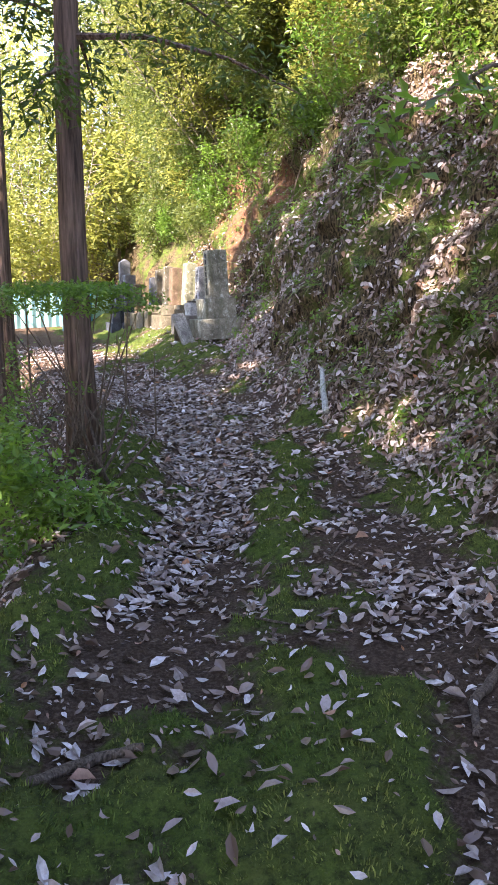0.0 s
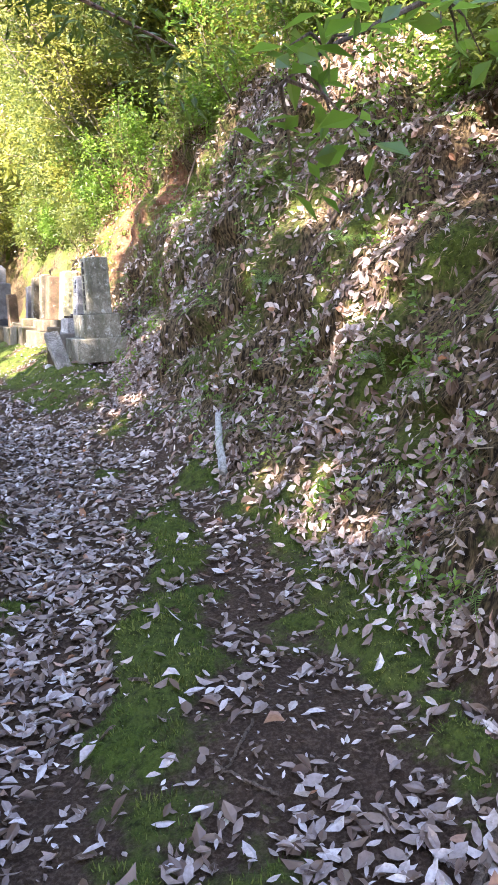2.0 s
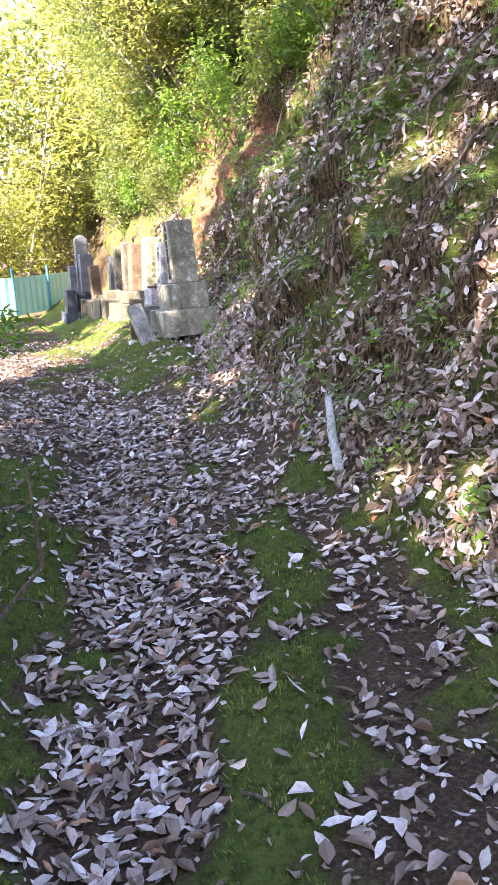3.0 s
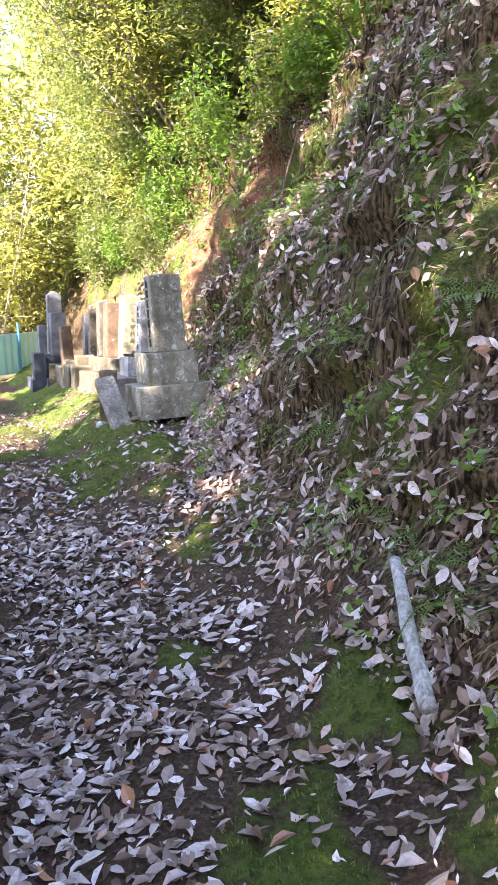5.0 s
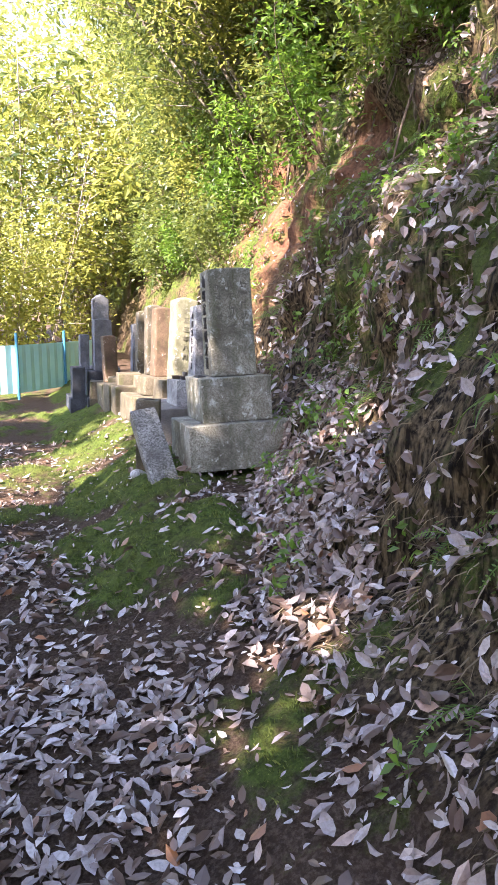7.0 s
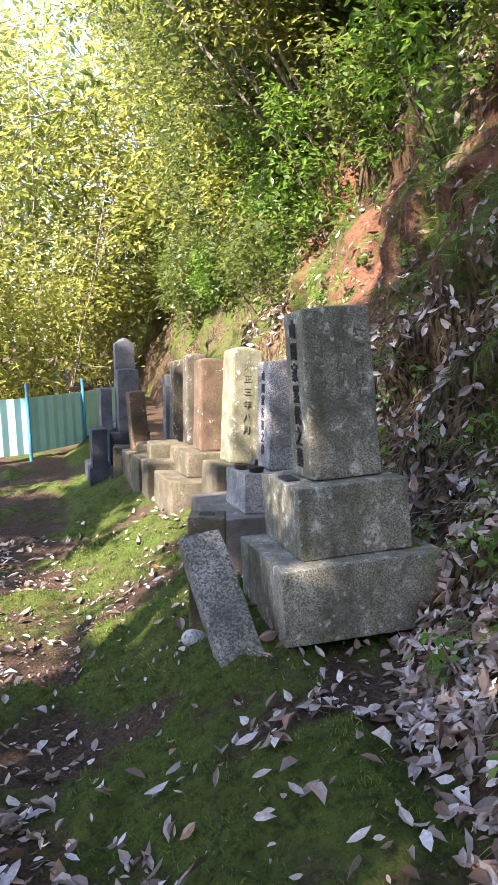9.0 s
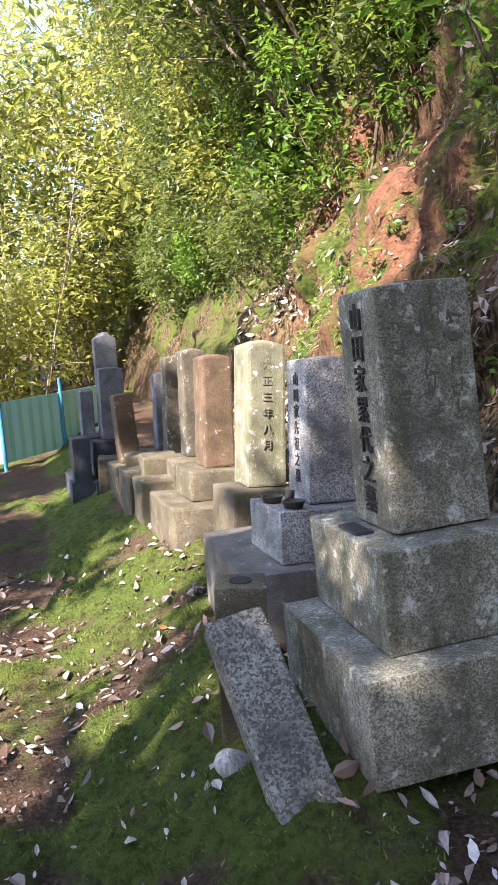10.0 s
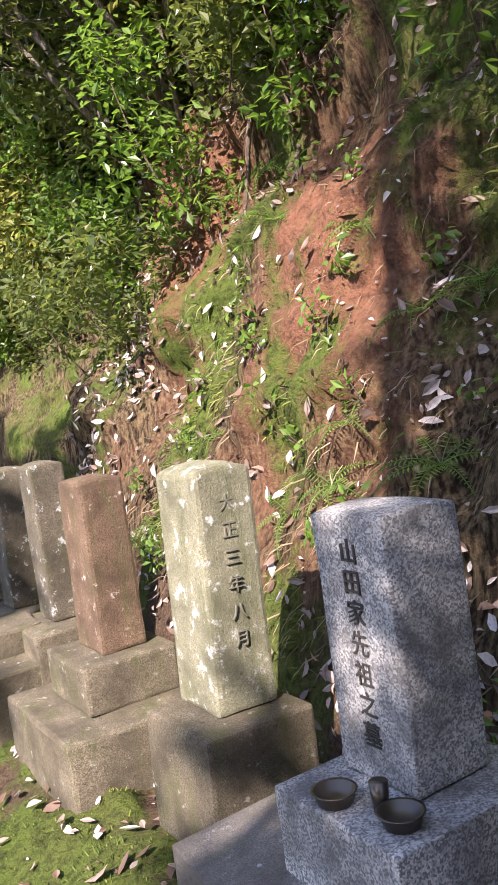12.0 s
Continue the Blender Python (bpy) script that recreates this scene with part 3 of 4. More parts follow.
def leaf_cloud(centers, spread, per, size, rs, droop=0.3, flat=0.0, aspect=0.45):
    """Many small folded leaves round the given centres: verts and quads."""
    c = np.repeat(np.asarray(centers, float), per, axis=0)
    sp = np.repeat(np.broadcast_to(np.asarray(spread, float), (len(centers),)), per)
    n = len(c)
    off = rs.normal(size=(n, 3))
    off /= np.linalg.norm(off, axis=1, keepdims=True)
    off *= (rs.random(n) ** 0.45 * sp)[:, None]
    off[:, 2] *= 1 - flat
    c = c + off
    ax = rs.normal(size=(n, 3)) + off / np.maximum(sp, 1e-3)[:, None] * 0.8
    ax[:, 2] = ax[:, 2] * 0.55 - droop
    ax /= np.linalg.norm(ax, axis=1, keepdims=True)
    up = rs.normal(size=(n, 3)) * 0.55 + np.array([0, 0, 1.0])
    side = np.cross(ax, up)
    side /= np.maximum(np.linalg.norm(side, axis=1, keepdims=True), 1e-6)
    nrm = np.cross(side, ax)
    ln = (size * (0.6 + 0.8 * rs.random(n)))[:, None]
    wd = ln * aspect * 0.5
    v = np.stack([c, c + ax * ln * 0.5 + side * wd + nrm * ln * 0.08, c + ax * ln, c + ax * ln * 0.5 - side * wd + nrm * ln * 0.08], 1).reshape(-1, 3)
    return v, np.arange(n * 4).reshape(-1, 4)


def cedar(name, x, y, tall, radius, label, crown_from, lean=(0, 0), seed=0, density=1.0, reach=1.6, needle=0.15):
    rs, z0 = np.random.RandomState(seed), at_ground(x, y) - 0.1
    t = thing(name, label, "tree", pose(x, y, z0), "cedars")
    pts = [(lean[0] * k * tall + 0.03 * math.sin(k * 9 + seed), lean[1] * k * tall, k * tall) for k in np.linspace(0, 1, 14)]
    rad = [radius * (1.25 if i == 0 else 1.0) * (1 - 0.85 * i / 13) for i in range(14)]
    mesh_object("trunk", *tube(pts, rad, 18), MAT_CEDAR, t, smooth=True)
    centers, spreads = [], []
    count = int((tall - crown_from) * 3.4)
    for i in range(count):
        h = crown_from + (tall - crown_from) * (i + rs.random()) / count
        a = rs.random() * 6.283
        ln = reach * (1 - 0.8 * (h - crown_from) / (tall - crown_from + 0.01)) * (0.6 + 0.6 * rs.random()) + 0.25
        bx, by = lean[0] * h, lean[1] * h
        p = [(bx + math.cos(a) * ln * s, by + math.sin(a) * ln * s, h - 0.30 * ln * s * s) for s in (0, 0.35, 0.7, 1.0)]
        mesh_object("limb", *tube(p, [0.03, 0.022, 0.014, 0.005], 5), MAT_CEDAR, t)
        for s in (0.35, 0.6, 0.8, 1.0):
            centers.append((bx + math.cos(a) * ln * s, by + math.sin(a) * ln * s, h - 0.30 * ln * s * s - 0.05))
            spreads.append(0.34)
    mesh_object("crown", *leaf_cloud(centers, spreads, int(46 * density), needle, rs, 0.5, 0.3, 0.3), MAT_NEEDLE, t)
    return t


def broadleaf(label, x, y, tall, seed, leaf, per, size, lean, material, stems=3, spread=0.6, bark=None, group="hillside trees"):
    """A many-stemmed hillside tree that leans out to the light."""
    rs = np.random.RandomState(seed)
    t = thing("tree", label, "tree", pose(*spot(x, y, -0.1)), group)
    wood, centers = [], []
    for s in range(stems):
        a = rs.random() * 6.283
        tip = Vector((lean[0] * tall + math.cos(a) * tall * 0.22, lean[1] * tall + math.sin(a) * tall * 0.22, tall * rs.uniform(0.75, 1.0)))
        foot = Vector((math.cos(a) * 0.18, math.sin(a) * 0.18, 0))
        bend = Vector((rs.uniform(-0.25, 0.25), rs.uniform(-0.25, 0.25), 0))
        pts = [foot.lerp(tip, k) + bend * math.sin(k * 3.1) for k in np.linspace(0, 1, 8)]
        r0 = 0.0065 * tall * rs.uniform(0.6, 1.1)
        wood.append(tube(pts, [r0 * (1 - 0.82 * k) for k in np.linspace(0, 1, 8)], 7))
        for i in range(leaf):
            k = rs.uniform(0.12, 1.0)
            p = foot.lerp(tip, k) + bend * math.sin(k * 3.1)
            d = Vector(rs.normal(size=3))
            d.z = abs(d.z) * 0.5 - 0.1
            q = p + d.normalized() * tall * rs.uniform(0.08, 0.26)
            wood.append(tube([p, p.lerp(q, 0.5) + Vector((0, 0, 0.05)), q], [r0 * 0.35, r0 * 0.2, r0 * 0.08], 4))
            centers.append(tuple(q))
            centers.append(tuple(p.lerp(q, 0.6)))
    mesh_object("trunk", *join(wood), bark or MAT_PALE, t, smooth=True)
    mesh_object("crown", *leaf_cloud(centers, spread * rs.uniform(0.6, 1.2, len(centers)), per, size, rs), material, t)
    return t


# Cedars beside the path, then unseen stands added only to shade it
cedar("cedar_tree", -0.68, 5.3, 12.0, 0.125, "cedar with a straight ridged brown trunk beside the path", 2.9, (0.012, 0), 3, 2.0, 1.5, 0.085)
cedar("cedar_tree", -1.18, 9.2, 12.0, 0.10, "slim cedar with a straight brown trunk", 4.6, (0.0, 0), 4, 1.5, 1.3, 0.10)
cedar("cedar_tree", -1.33, 7.0, 12.0, 0.075, "slim cedar with a straight brown trunk", 4.4, (0.0, 0), 5, 1.5, 1.2, 0.09)
# Out of view: placed along the sun's line to keep the path shaded
stand = random.Random(11)
for k in range(26):
    x, y = -11.2 + 1.9 * (k % 4) + stand.uniform(-0.5, 0.5), -9.5 + 2.1 * (k // 4) + stand.uniform(-0.6, 0.6)
    cedar("cedar_tree", x, y, stand.uniform(14, 17), 0.15, "tall unseen cedar added to shade the path", 7.0, (0, 0), 20 + k, 0.75, 2.3, 0.34)
# Unseen too: thin crowns that leave a band of sun on the lawn
for x, y in ((-4.2, 5.35), (-7.8, 3.0), (-5.8, 4.2), (-11.5, 3.8), (-4.4, 2.9)):
    cedar("cedar_tree", x, y, 14.5, 0.13, "unseen thin-crowned cedar added to break up the sun", 6.0, (0, 0), int(90 + x * 3), 0.55, 2.2, 0.34)

# Added out of view to block the sun from the row's far end
for k, (x, y) in enumerate(((-6.5, 9.0), (-9.0, 8.6), (-5.0, 10.9), (-6.2, 12.8), (-8.2, 11.2))):
    cedar("cedar_tree", x, y, 13.0, 0.13, "unseen full-crowned cedar added to shade the graves", 6.0, (0, 0), 140 + k, 0.85, 1.9, 0.34)
# Unseen cedars over the path behind the start, added to darken the stones' flanks
for k, (x, y) in enumerate(((-0.4, -8.6), (2.4, -7.4), (0.9, -11.0), (3.6, -9.6), (-1.8, -12.0))):
    cedar("cedar_tree", x, y, 11.0, 0.14, "dense unseen cedar added to block light from behind the start", 2.4, (0, 0), 180 + k, 0.9, 2.1, 0.34)

# Hillside trees over the graves and further along
hill = random.Random(3)
GREEN = "bushy evergreen tree with many thin stems on the hillside"
for k in range(30):
    y = 11.6 + k * 0.62 + hill.uniform(-0.5, 0.5)
    x = 3.7 + hill.uniform(-0.2, 1.2) + (0.4 if k < 4 else 0) + max(0, y - 16.5) * 0.22
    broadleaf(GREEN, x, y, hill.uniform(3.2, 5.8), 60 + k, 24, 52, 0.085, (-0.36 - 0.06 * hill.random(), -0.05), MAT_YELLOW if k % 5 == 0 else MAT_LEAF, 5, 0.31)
for k in range(26):
    x, y = 4.0 + hill.uniform(0, 3.2), 1.8 + k * 0.42
    broadleaf(GREEN, x, y, hill.uniform(3.5, 6.5), 100 + k, 18, 40, 0.10, (-0.10, 0.02), MAT_LEAF if k % 3 else MAT_YELLOW, 5, 0.38)
for k in range(26):
    x, y = 7 + hill.uniform(0, 5), 4 + k * 1.1
    broadleaf("dense evergreen tree high on the hillside", x, y, hill.uniform(6, 9), 200 + k, 15, 34, 0.19, (-0.1, 0), MAT_LEAF, 3, 0.9)
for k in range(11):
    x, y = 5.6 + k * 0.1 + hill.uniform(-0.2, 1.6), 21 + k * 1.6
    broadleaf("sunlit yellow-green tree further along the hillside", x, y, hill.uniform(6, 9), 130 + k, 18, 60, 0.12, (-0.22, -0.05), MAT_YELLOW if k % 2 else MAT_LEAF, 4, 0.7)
# Low shrubs along the top of the cut and behind the graves
for k in range(46):
    y = 3.0 + k * 0.42 + hill.uniform(-0.3, 0.3)
    x = float(toe(y)) + (1.75 if y < 9.5 else 1.25 if y < 13.5 else 0.75) + hill.uniform(-0.15, 0.7)
    broadleaf("low leafy shrub on the earth bank", x, y, hill.uniform(0.7, 1.5), 300 + k, 9, 20, 0.075, (-0.25, -0.05), MAT_FRESH if k % 3 == 0 else MAT_LEAF, 3, 0.20, MAT_TWIG, "bank shrubs")
# Young growth that covers the far end of the bank
for k in range(34):
    y = 15.5 + k * 0.55 + hill.uniform(-0.3, 0.3)
    x = float(toe(y)) + hill.uniform(0.5, 3.2)
    broadleaf("leafy young tree on the far end of the bank", x, y, hill.uniform(1.8, 3.6), 600 + k, 16, 34, 0.095, (-0.18, -0.05), MAT_LEAF if k % 4 else MAT_YELLOW, 4, 0.38, MAT_TWIG)
# Sunlit valley trees
for k in range(44):
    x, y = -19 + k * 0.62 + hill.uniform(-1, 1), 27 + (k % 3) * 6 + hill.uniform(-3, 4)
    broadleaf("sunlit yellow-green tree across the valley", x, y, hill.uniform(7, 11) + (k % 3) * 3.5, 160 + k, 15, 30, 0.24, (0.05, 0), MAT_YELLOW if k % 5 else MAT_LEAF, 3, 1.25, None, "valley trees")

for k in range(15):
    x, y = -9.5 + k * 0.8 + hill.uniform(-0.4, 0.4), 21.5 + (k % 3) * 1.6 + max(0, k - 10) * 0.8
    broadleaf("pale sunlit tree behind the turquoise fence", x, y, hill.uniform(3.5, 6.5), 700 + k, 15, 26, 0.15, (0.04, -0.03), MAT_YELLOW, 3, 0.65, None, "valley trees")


# ---- litter, moss and bank plants ----
def basis(nrm, rs):
    """Two directions along the surface, turned by chance, for each normal."""
    r = rs.normal(size=nrm.shape)
    a = np.cross(nrm, r)
    a /= np.linalg.norm(a, axis=1, keepdims=True)
    return a, np.cross(nrm, a)


def scatter(rs, n, x0, x1, y0, y1, keep):
    x, y = rs.uniform(x0, x1, n), rs.uniform(y0, y1, n)
    ok = rs.random(n) < keep(x, y)
    return x[ok], y[ok]


def fallen_leaves(name, x, y, rs, size, label, lift=0.012, ruffle=0.26):
    nrm = slopes(x, y)
    nrm = nrm + rs.normal(size=nrm.shape) * ruffle
    nrm /= np.linalg.norm(nrm, axis=1, keepdims=True)
    a, b = basis(nrm, rs)
    n = len(x)
    ln = size * rs.uniform(0.45, 1.3, n)
    wd = ln * rs.uniform(0.30, 0.58, n)
    curl = rs.normal(0.12, 0.30, n)
    cup = rs.normal(0.12, 0.32, n)
    c = surface(x, y) + slopes(x, y) * (lift + rs.random(n) * 0.022)[:, None]
    outline = [(-0.5, 0.0), (-0.22, 0.40), (0.12, 0.46), (0.5, 0.0), (0.12, -0.46), (-0.22, -0.40), (-0.22, 0.0), (0.12, 0.0)]
    v = np.stack([c + a * (u * ln)[:, None] + b * (w * wd)[:, None] + nrm * ((u * u * curl + abs(w) * cup) * ln)[:, None] for u, w in outline], 1)
    tri = np.array([(0, 6, 1, 1), (0, 5, 6, 6), (1, 6, 7, 2), (6, 5, 4, 7), (2, 7, 3, 3), (7, 4, 3, 3)])
    faces = []
    for i in range(n):
        for q in tri:
            f = tuple(int(k) + i * 8 for k in q)
            faces.append(f if f[2] != f[3] else f[:3])
    ob = mesh_object(name, v.reshape(-1, 3), faces, MAT_LITTER)
    return tagged(ob, label, "leaves", kind="stuff")


rs = np.random.RandomState(7)
def path_keep(x, y):
    d = x - middle(y)
    on = (x < toe(y) + 0.15) & (d > -1.3)
    dense = 0.52 + 1.1 * rough_noise(x, y, 1.3, 51, 3) + 0.5 * rough_noise(x, y, 6, 57, 2) - 0.28 * (1 - step(y, 1.5, 3.2)) - 0.2 * (1 - step(y, 0.2, 2.0)) * (1 - step(d, 0.5, 1.0))
    k = np.where(moss_amount(x, y) > 0.5, 0.09, np.clip(dense + 0.35 * np.exp(-((d / 0.5) ** 2)) * step(y, 1, 3), 0.1, 1))
    k = k * np.where((y > 9.6) & (x > 0.3) & (x < 1.35), 0.25, 1) * np.where((y > 9.0) & (x < 0.3), 0.35, 1)
    return np.where(on, k, 0)
x, y = scatter(rs, 60000, -2.2, 2.3, -1.2, 13.5, path_keep)
fallen_leaves("leaf_litter", x, y, rs, 0.070, "pale dry fallen leaves scattered over the path")
def bank_keep(x, y):
    u = x - toe(y)
    clump = step(rough_noise(x, y, 1.6, 61, 4), 0.02, 0.32)
    return np.where((u > 0.0) & (u < 2.1), (0.24 + 0.76 * clump) * np.where(u < 0.8, 1.0, 0.7) * np.where(y > 10, 0.3 * (1 - 0.7 * red_amount(x, y)), 1), 0)
x, y = scatter(rs, 125000, 0.8, 4.2, 0.5, 16, bank_keep)
fallen_leaves("leaf_litter", x, y, rs, 0.072, "dry fallen leaves caught on the earth bank", 0.012, 0.5)
x, y = scatter(rs, 26000, -2.0, 3.6, -1.2, 12.5, lambda x, y: np.where(moss_amount(x, y) > 0.5, 0.2, 0.75) * np.where(x > toe(y) + 1.8, 0, 1))
fallen_leaves("leaf_fragments", x, y, rs, 0.03, "small broken leaf fragments over soil and moss", 0.004)


def blades(name, x, y, rs, length, width, material, label, hang=0.0, category="moss", clump=0.0):
    """Short thin blades that stand on or hang from the surface."""
    nrm = slopes(x, y)
    n = len(x)
    a, b = basis(nrm, rs)
    ln = (length * rs.uniform(0.5, 1.3, n) * np.clip(1 + clump * rough_noise(x, y, 16, 171, 3), 0.25, 2.5))[:, None]
    c = surface(x, y) - nrm * 0.004
    down = np.stack([-np.ones(n) * 0.5, np.zeros(n), -np.ones(n)], 1)
    ahead = nrm * (1 - 0.4 * hang) + rs.normal(size=(n, 3)) * 0.35 + down * hang
    ahead /= np.linalg.norm(ahead, axis=1, keepdims=True)
    mid = c + nrm * ln * 0.25 + ahead * ln * 0.5
    v = np.stack([c - a * width, c + a * width, mid + a * width * 0.7, mid - a * width * 0.7, mid + (ahead + down * hang * 0.5) * ln * 0.5], 1).reshape(-1, 3)
    faces = []
    for i in range(n):
        o = 5 * i
        faces += [(o, o + 1, o + 2, o + 3), (o + 3, o + 2, o + 4)]
    return tagged(mesh_object(name, v, faces, material), label, category, kind="stuff")


x, y = scatter(rs, 330000, -2.0, 1.8, -1.0, 14, lambda x, y: np.where((x - toe(y)) < 0.15, step(moss_amount(x, y), 0.46, 0.62), 0) * (0.45 + 0.55 * step(-y, -11, -3)))
blades("moss_tufts", x, y, rs, 0.015, 0.0026, MAT_MOSS, "soft green moss tufts along the path", clump=1.6)
x, y = scatter(rs, 120000, 0.8, 4.2, 0.3, 15, lambda x, y: np.where(((x - toe(y)) > 0.08) & ((x - toe(y)) < 2.6), step(moss_amount(x, y), 0.35, 0.6) * (1 - red_amount(x, y)), 0))
blades("bank_moss", x, y, rs, 0.035, 0.004, MAT_MOSS, "green moss hanging on the earth bank", 0.4, clump=2.0)
x, y = scatter(rs, 52000, 0.9, 4.4, 0.3, 16, lambda x, y: np.where(((x - toe(y)) > 0.12) & ((x - toe(y)) < 2.8), np.clip(0.35 + 0.9 * rough_noise(x, y, 2.1, 81, 3), 0, 1) * (1 - 0.3 * red_amount(x, y)), 0))
blades("dry_grass", x, y, rs, 0.095, 0.003, MAT_STRAW, "dry grass and root hairs hanging down the bank", 1.0, "grass")


def fern_shape(seed, fronds, length):
    rs = np.random.RandomState(seed)
    verts, faces = [], []
    for k in range(fronds):
        a = 6.283 * k / fronds + rs.uniform(-0.4, 0.4)
        ln = length * rs.uniform(0.7, 1.1)
        out, side = Vector((math.cos(a), math.sin(a), 0)), Vector((-math.sin(a), math.cos(a), 0))
        spine = [out * (ln * s) + Vector((0, 0, ln * (0.75 * s - 0.85 * s * s))) for s in np.linspace(0, 1, 15)]
        for i in range(1, 14):
            wide = ln * 0.22 * math.sin(min(1, (i + 1) / 6) * 1.57) * (1 - i / 15)
            for sgn in (-1, 1):
                p, q = spine[i], spine[i + 1]
                tip = p + side * sgn * wide + out * wide * 0.35 + Vector((0, 0, -0.12 * wide))
                o = len(verts)
                mid = p.lerp(tip, 0.5) 
                verts += [tuple(p), tuple(mid - out * ln * 0.014), tuple(tip), tuple(mid + out * ln * 0.020)]
                faces.append((o, o + 1, o + 2, o + 3))
        v, f = tube(spine, [0.0022] * 15, 3)
        o = len(verts)
        verts += v
        faces += [tuple(i + o for i in face) for face in f]
    return verts, faces


def on_bank(x, y, size=1.0, turn=0.0, tilt=0.55):
    nrm = Vector(slopes(np.array([x]), np.array([y]))[0])
    up = nrm.lerp(Vector((0, 0, 1)), 1 - tilt).normalized()
    q = up.to_track_quat("Z", "Y").to_matrix().to_4x4()
    return Matrix.Translation(spot(x, y, -0.01)) @ q @ Matrix.Rotation(turn, 4, "Z") @ Matrix.Diagonal((size, size, size, 1))


pick = random.Random(23)
shapes = [fern_shape(s, n, 0.26) for s, n in ((1, 6), (2, 8), (3, 5))]
first = []
for k in range(150):
    y = pick.uniform(1.6, 14.5)
    x = float(toe(y)) + pick.uniform(0.2, 1.7)
    label = "green fern growing on the earth bank"
    m = on_bank(x, y, 1.0, pick.uniform(0, 6.28))
    if k < 3:
        ob = thing("fern", label, "fern", None, "ferns on the bank")
        mesh_object("fronds", *shapes[k], MAT_FERN, ob)
        ob.matrix_world = m
        first.append(ob)
    else:
        copy_thing(first[k % 3], m)
for k, (x, y) in enumerate(((2.25, 9.35), (2.3, 9.75), (2.1, 9.15), (2.5, 8.7))):
    copy_thing(first[k % 3], on_bank(x, y, 1.0, k))

# Small leafy seedlings on the bank
for k in range(290):
    y = pick.uniform(1.5, 15)
    x = float(toe(y)) + pick.uniform(0.08, 1.9)
    m = on_bank(x, y, 1.0, pick.uniform(0, 6.28))
    if k < 4:
        r2 = np.random.RandomState(400 + k)
        ob = thing("seedling", "small bright green seedling on the bank", "plant", None, "seedlings on the bank")
        c = [(r2.uniform(-0.05, 0.05), r2.uniform(-0.05, 0.05), 0.05 + 0.05 * i) for i in range(3)]
        mesh_object("stem", *join([tube([(0, 0, 0), p], [0.003, 0.0015], 4) for p in c]), MAT_TWIG, ob)
        mesh_object("leaves", *leaf_cloud(c, 0.05, 6, 0.048, r2, 0.1, 0.3, 0.5), MAT_FRESH, ob)
        ob.matrix_world = m
        first.append(ob)
    else:
        copy_thing(first[3 + k % 4], m)


# ---- sticks, roots and the near branch ----
def limb(name, points, radii, material, label, category="branch", group="", sides=9, wobble=0.0, seed=0):
    r2 = random.Random(seed)
    pts = [Vector(p) for p in points]
    fine = []
    for i in range(len(pts) - 1):
        for k in range(5):
            fine.append(pts[i].lerp(pts[i + 1], k / 5) + Vector((r2.uniform(-1, 1), r2.uniform(-1, 1), r2.uniform(-1, 1))) * wobble)
    fine.append(pts[-1])
    rr = list(np.interp(np.linspace(0, 1, len(fine)), np.linspace(0, 1, len(radii)), radii))
    ob = mesh_object(name, *tube(fine, rr, sides), material, smooth=True)
    return tagged(ob, label, category, group)


limb("stick", [(1.395, 4.91, 0.245), (1.47, 5.17, 0.414), (1.563, 5.43, 0.554)], [0.030, 0.027, 0.020], MAT_STICK, "bleached bare stick leaning against the bank", "stick", wobble=0.004)
limb("dead_trunk", [(2.42, 2.62, 0.75), (2.36, 2.6, 1.1), (2.2, 2.6, 2.0), (2.02, 2.6, 3.0), (1.85, 2.6, 4.2)], [0.085, 0.075, 0.068, 0.062, 0.05], MAT_PALE, "thin pale dead trunk standing on the bank", "trunk", wobble=0.008)
for k in range(16):
    x0, y0 = pick.uniform(-0.9, 1.3), pick.uniform(0.2, 8.5)
    a, ln = pick.uniform(0, 6.28), pick.uniform(0.2, 0.7)
    pts = [(x0 + math.cos(a) * ln * s, y0 + math.sin(a) * ln * s + 0.03 * math.sin(s * 4 + k), 0) for s in (0, 0.35, 0.7, 1)]
    pts = [(px, py, at_ground(px, py) + 0.012) for px, py, _ in pts]
    limb("twig", pts, [0.007, 0.006, 0.003], MAT_TWIG, "thin brown fallen twig on the path", "twig", "fallen twigs", 6, 0.004, k)
for k, pts in enumerate((((0.62, 0.75), (0.45, 0.9), (0.2, 0.72), (0.1, 0.55)), ((0.9, 0.5), (0.55, 0.42), (0.3, 0.25)), ((1.5, 2.2), (1.1, 1.75), (0.75, 1.5), (0.55, 1.35)), ((-1.3, 0.7), (-1.1, 0.85), (-0.95, 0.8)))):
    limb("root", [(px, py, at_ground(px, py) + 0.012) for px, py in pts], [0.016, 0.02, 0.012], MAT_TWIG, "grey-brown root crossing the mossy ground", "root", "roots on the path", 8, 0.006, k)
for k in range(56):
    y = pick.uniform(2.5, 14.0)
    u0 = pick.uniform(1.1, 2.0)
    x0 = float(toe(y)) + u0
    pts = []
    for s in range(4):
        px, py = x0 - 0.16 * s * pick.uniform(0.6, 1.2), y + pick.uniform(-0.12, 0.12) * s
        pts.append(spot(px, py, 0.015 + (0.03 if s == 1 else 0)))
    limb("bank_root", pts, [0.018, 0.012, 0.007, 0.003], MAT_TWIG, "bare root hanging down the earth bank", "root", "roots on the bank", 6, 0.01, 50 + k)

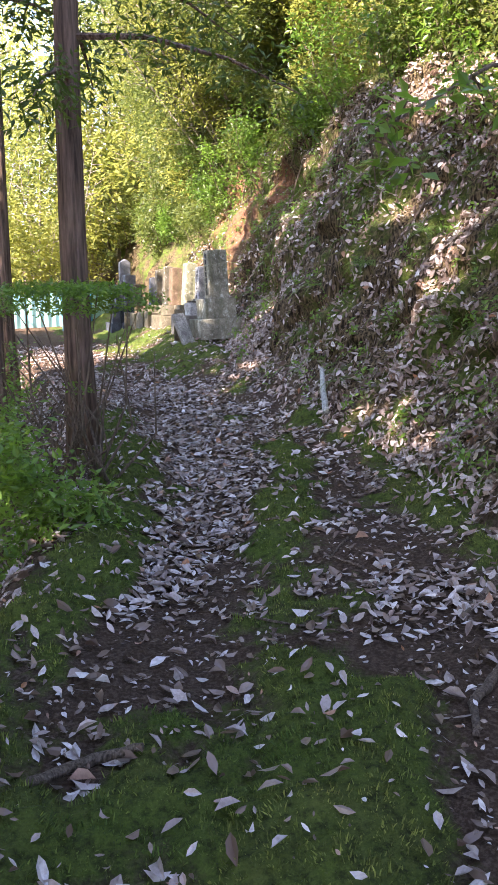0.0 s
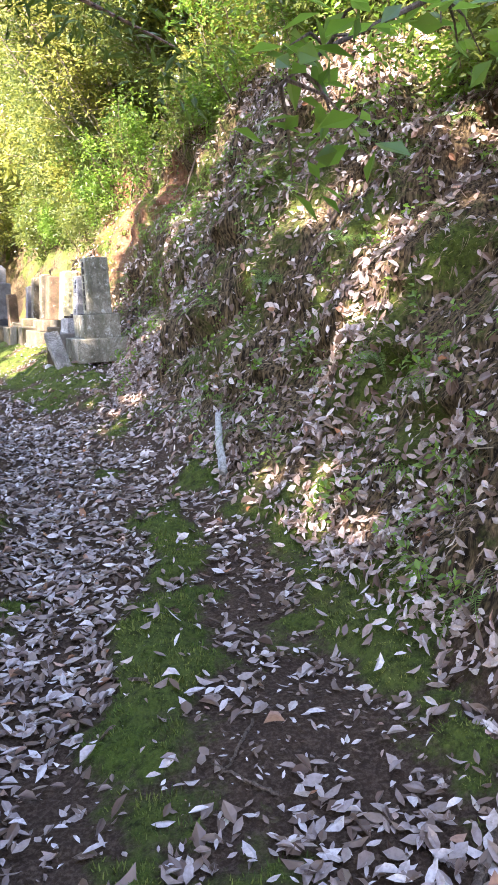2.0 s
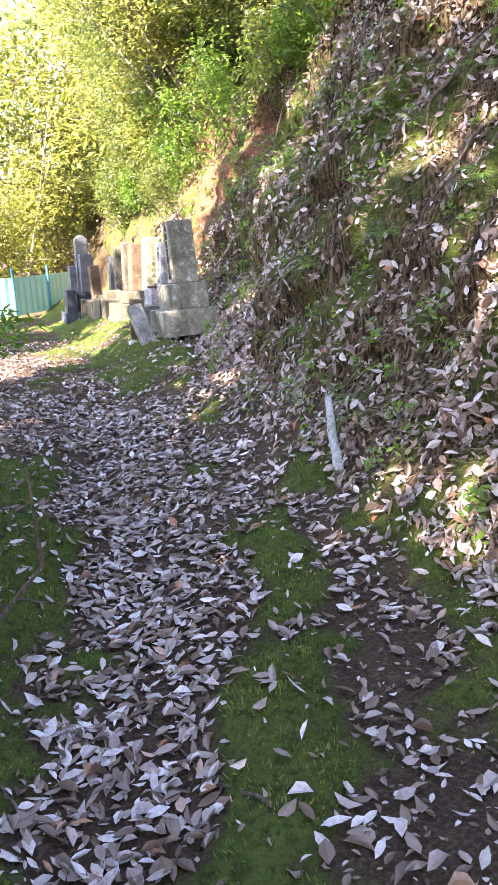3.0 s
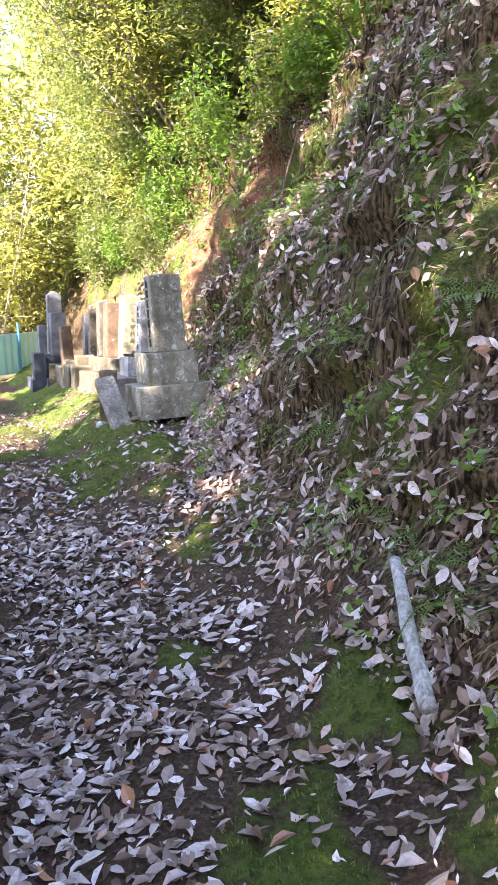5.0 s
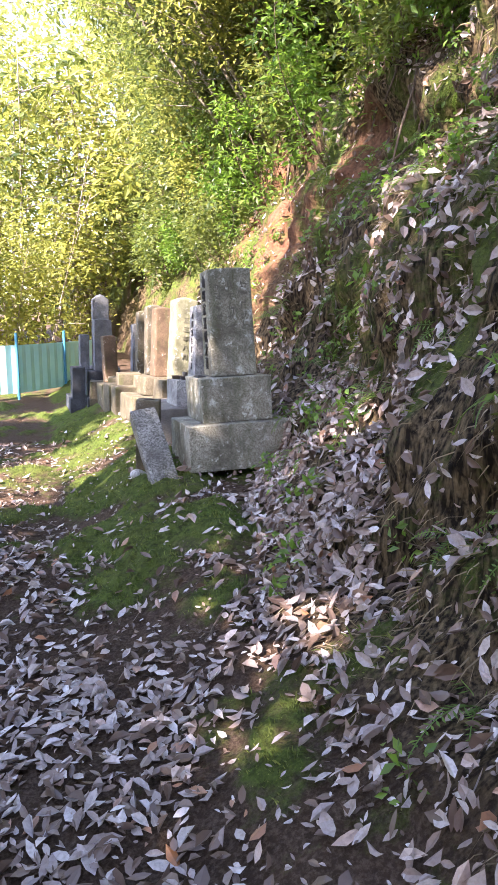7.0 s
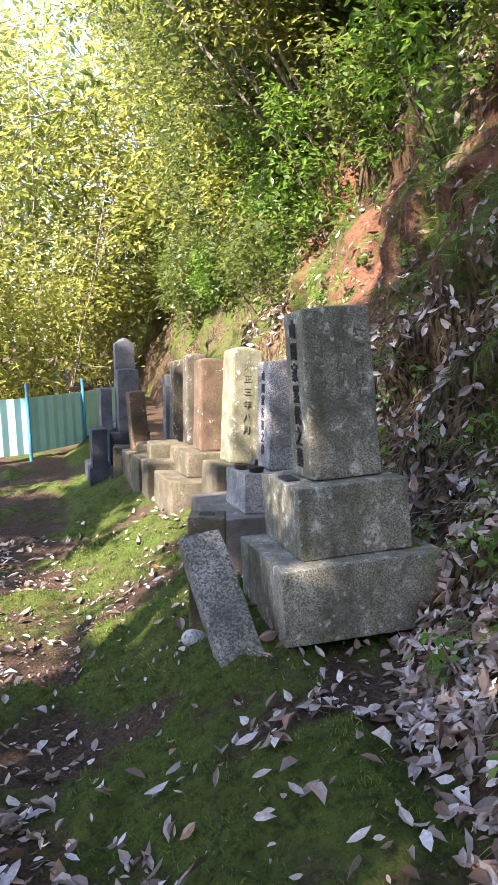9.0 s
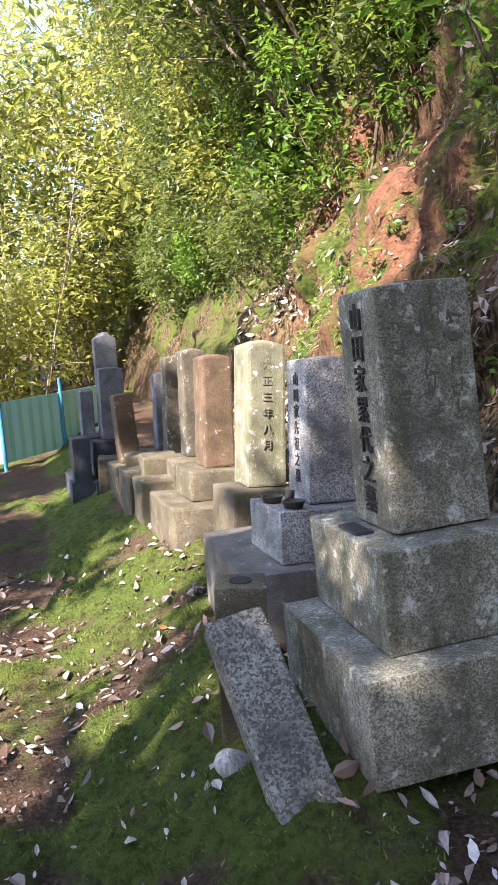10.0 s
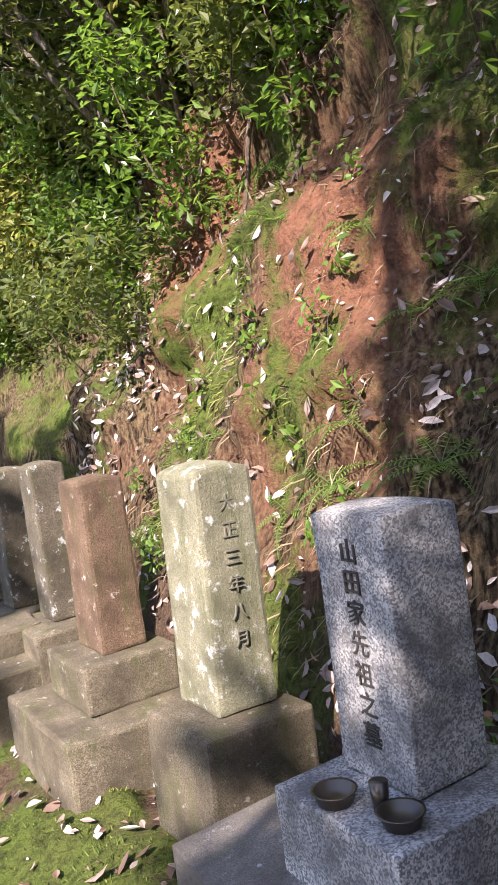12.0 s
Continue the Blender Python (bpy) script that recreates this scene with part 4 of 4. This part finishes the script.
branch = thing("overhanging_branch", "leafy green branch hanging out over the path", "branch", pose(0, 0, 0))
wood, centers = [], []
main = [Vector(p) for p in ((2.55, 3.0, 2.25), (1.8, 2.6, 2.55), (1.1, 2.2, 2.45), (0.45, 1.9, 2.12), (0.2, 1.8, 1.95))]
wood.append(tube(main, [0.022, 0.016, 0.011, 0.006, 0.002], 7))
r2 = np.random.RandomState(77)
for i in range(15):
    k = r2.uniform(0.9, 3.95)
    p = main[int(k)].lerp(main[int(k) + 1], k % 1)
    q = p + Vector((r2.uniform(-0.2, 0.25), r2.uniform(-0.2, 0.2), r2.uniform(-0.26, 0.16)))
    wood.append(tube([p, p.lerp(q, 0.5) + Vector((0, 0, 0.03)), q], [0.006, 0.004, 0.0015], 5))
    centers += [tuple(p.lerp(q, 0.55)), tuple(q)]
mesh_object("twig", *join(wood), MAT_TWIG, branch)
mesh_object("leaves", *leaf_cloud(centers, 0.085, 5, 0.085, r2, 0.25, 0.3, 0.55), MAT_FRESH, branch)

# Flat-topped bush at the path's edge
bush = thing("bush", "flat-topped green bush with bare twisted stems", "bush", pose(-0.9, 4.15, at_ground(-0.9, 4.15) + 0.02))
wood, centers = [], []
for i in range(26):
    a = r2.uniform(0, 6.28)
    foot = Vector((r2.uniform(-0.15, 0.3), r2.uniform(-0.15, 0.2), -0.05))
    tip = Vector((math.cos(a) * r2.uniform(0.1, 0.72), math.sin(a) * r2.uniform(0.1, 0.55), r2.uniform(0.75, 1.45)))
    mid = foot.lerp(tip, 0.5) + Vector((r2.uniform(-0.15, 0.25), r2.uniform(-0.15, 0.15), -0.1))
    wood.append(tube([foot, foot.lerp(mid, 0.6), mid, mid.lerp(tip, 0.5), tip], [0.013, 0.011, 0.009, 0.006, 0.003], 5))
    if i % 4:
        centers += [(tip.x, tip.y, 1.38 - 0.22 * (tip.x ** 2 + tip.y ** 2)), (tip.x * 0.7, tip.y * 0.7, 1.36), (tip.x * 1.1 - 0.1, tip.y, 1.25)]
    else:
        centers.append((tip.x - 0.35, tip.y, tip.z * 0.6))
mesh_object("stem", *join(wood), MAT_TWIG, bush)
mesh_object("leaves", *leaf_cloud(centers, 0.15, 60, 0.04, r2, 0.0, 0.65, 0.45), MAT_FRESH, bush)
for x, y, tall in ((-1.35, 2.9, 0.9), (-1.55, 5.2, 1.2), (-1.6, 7.8, 1.5), (-1.9, 10.5, 1.8), (-1.75, 3.9, 1.0), (-2.3, 12.6, 2.0)):
    broadleaf("sparse green shrub on the slope below the path", x, y, tall, int(500 + y * 10), 12, 26, 0.06, (-0.1, 0), MAT_FRESH, 4, 0.22, MAT_TWIG, "shrubs below the path")
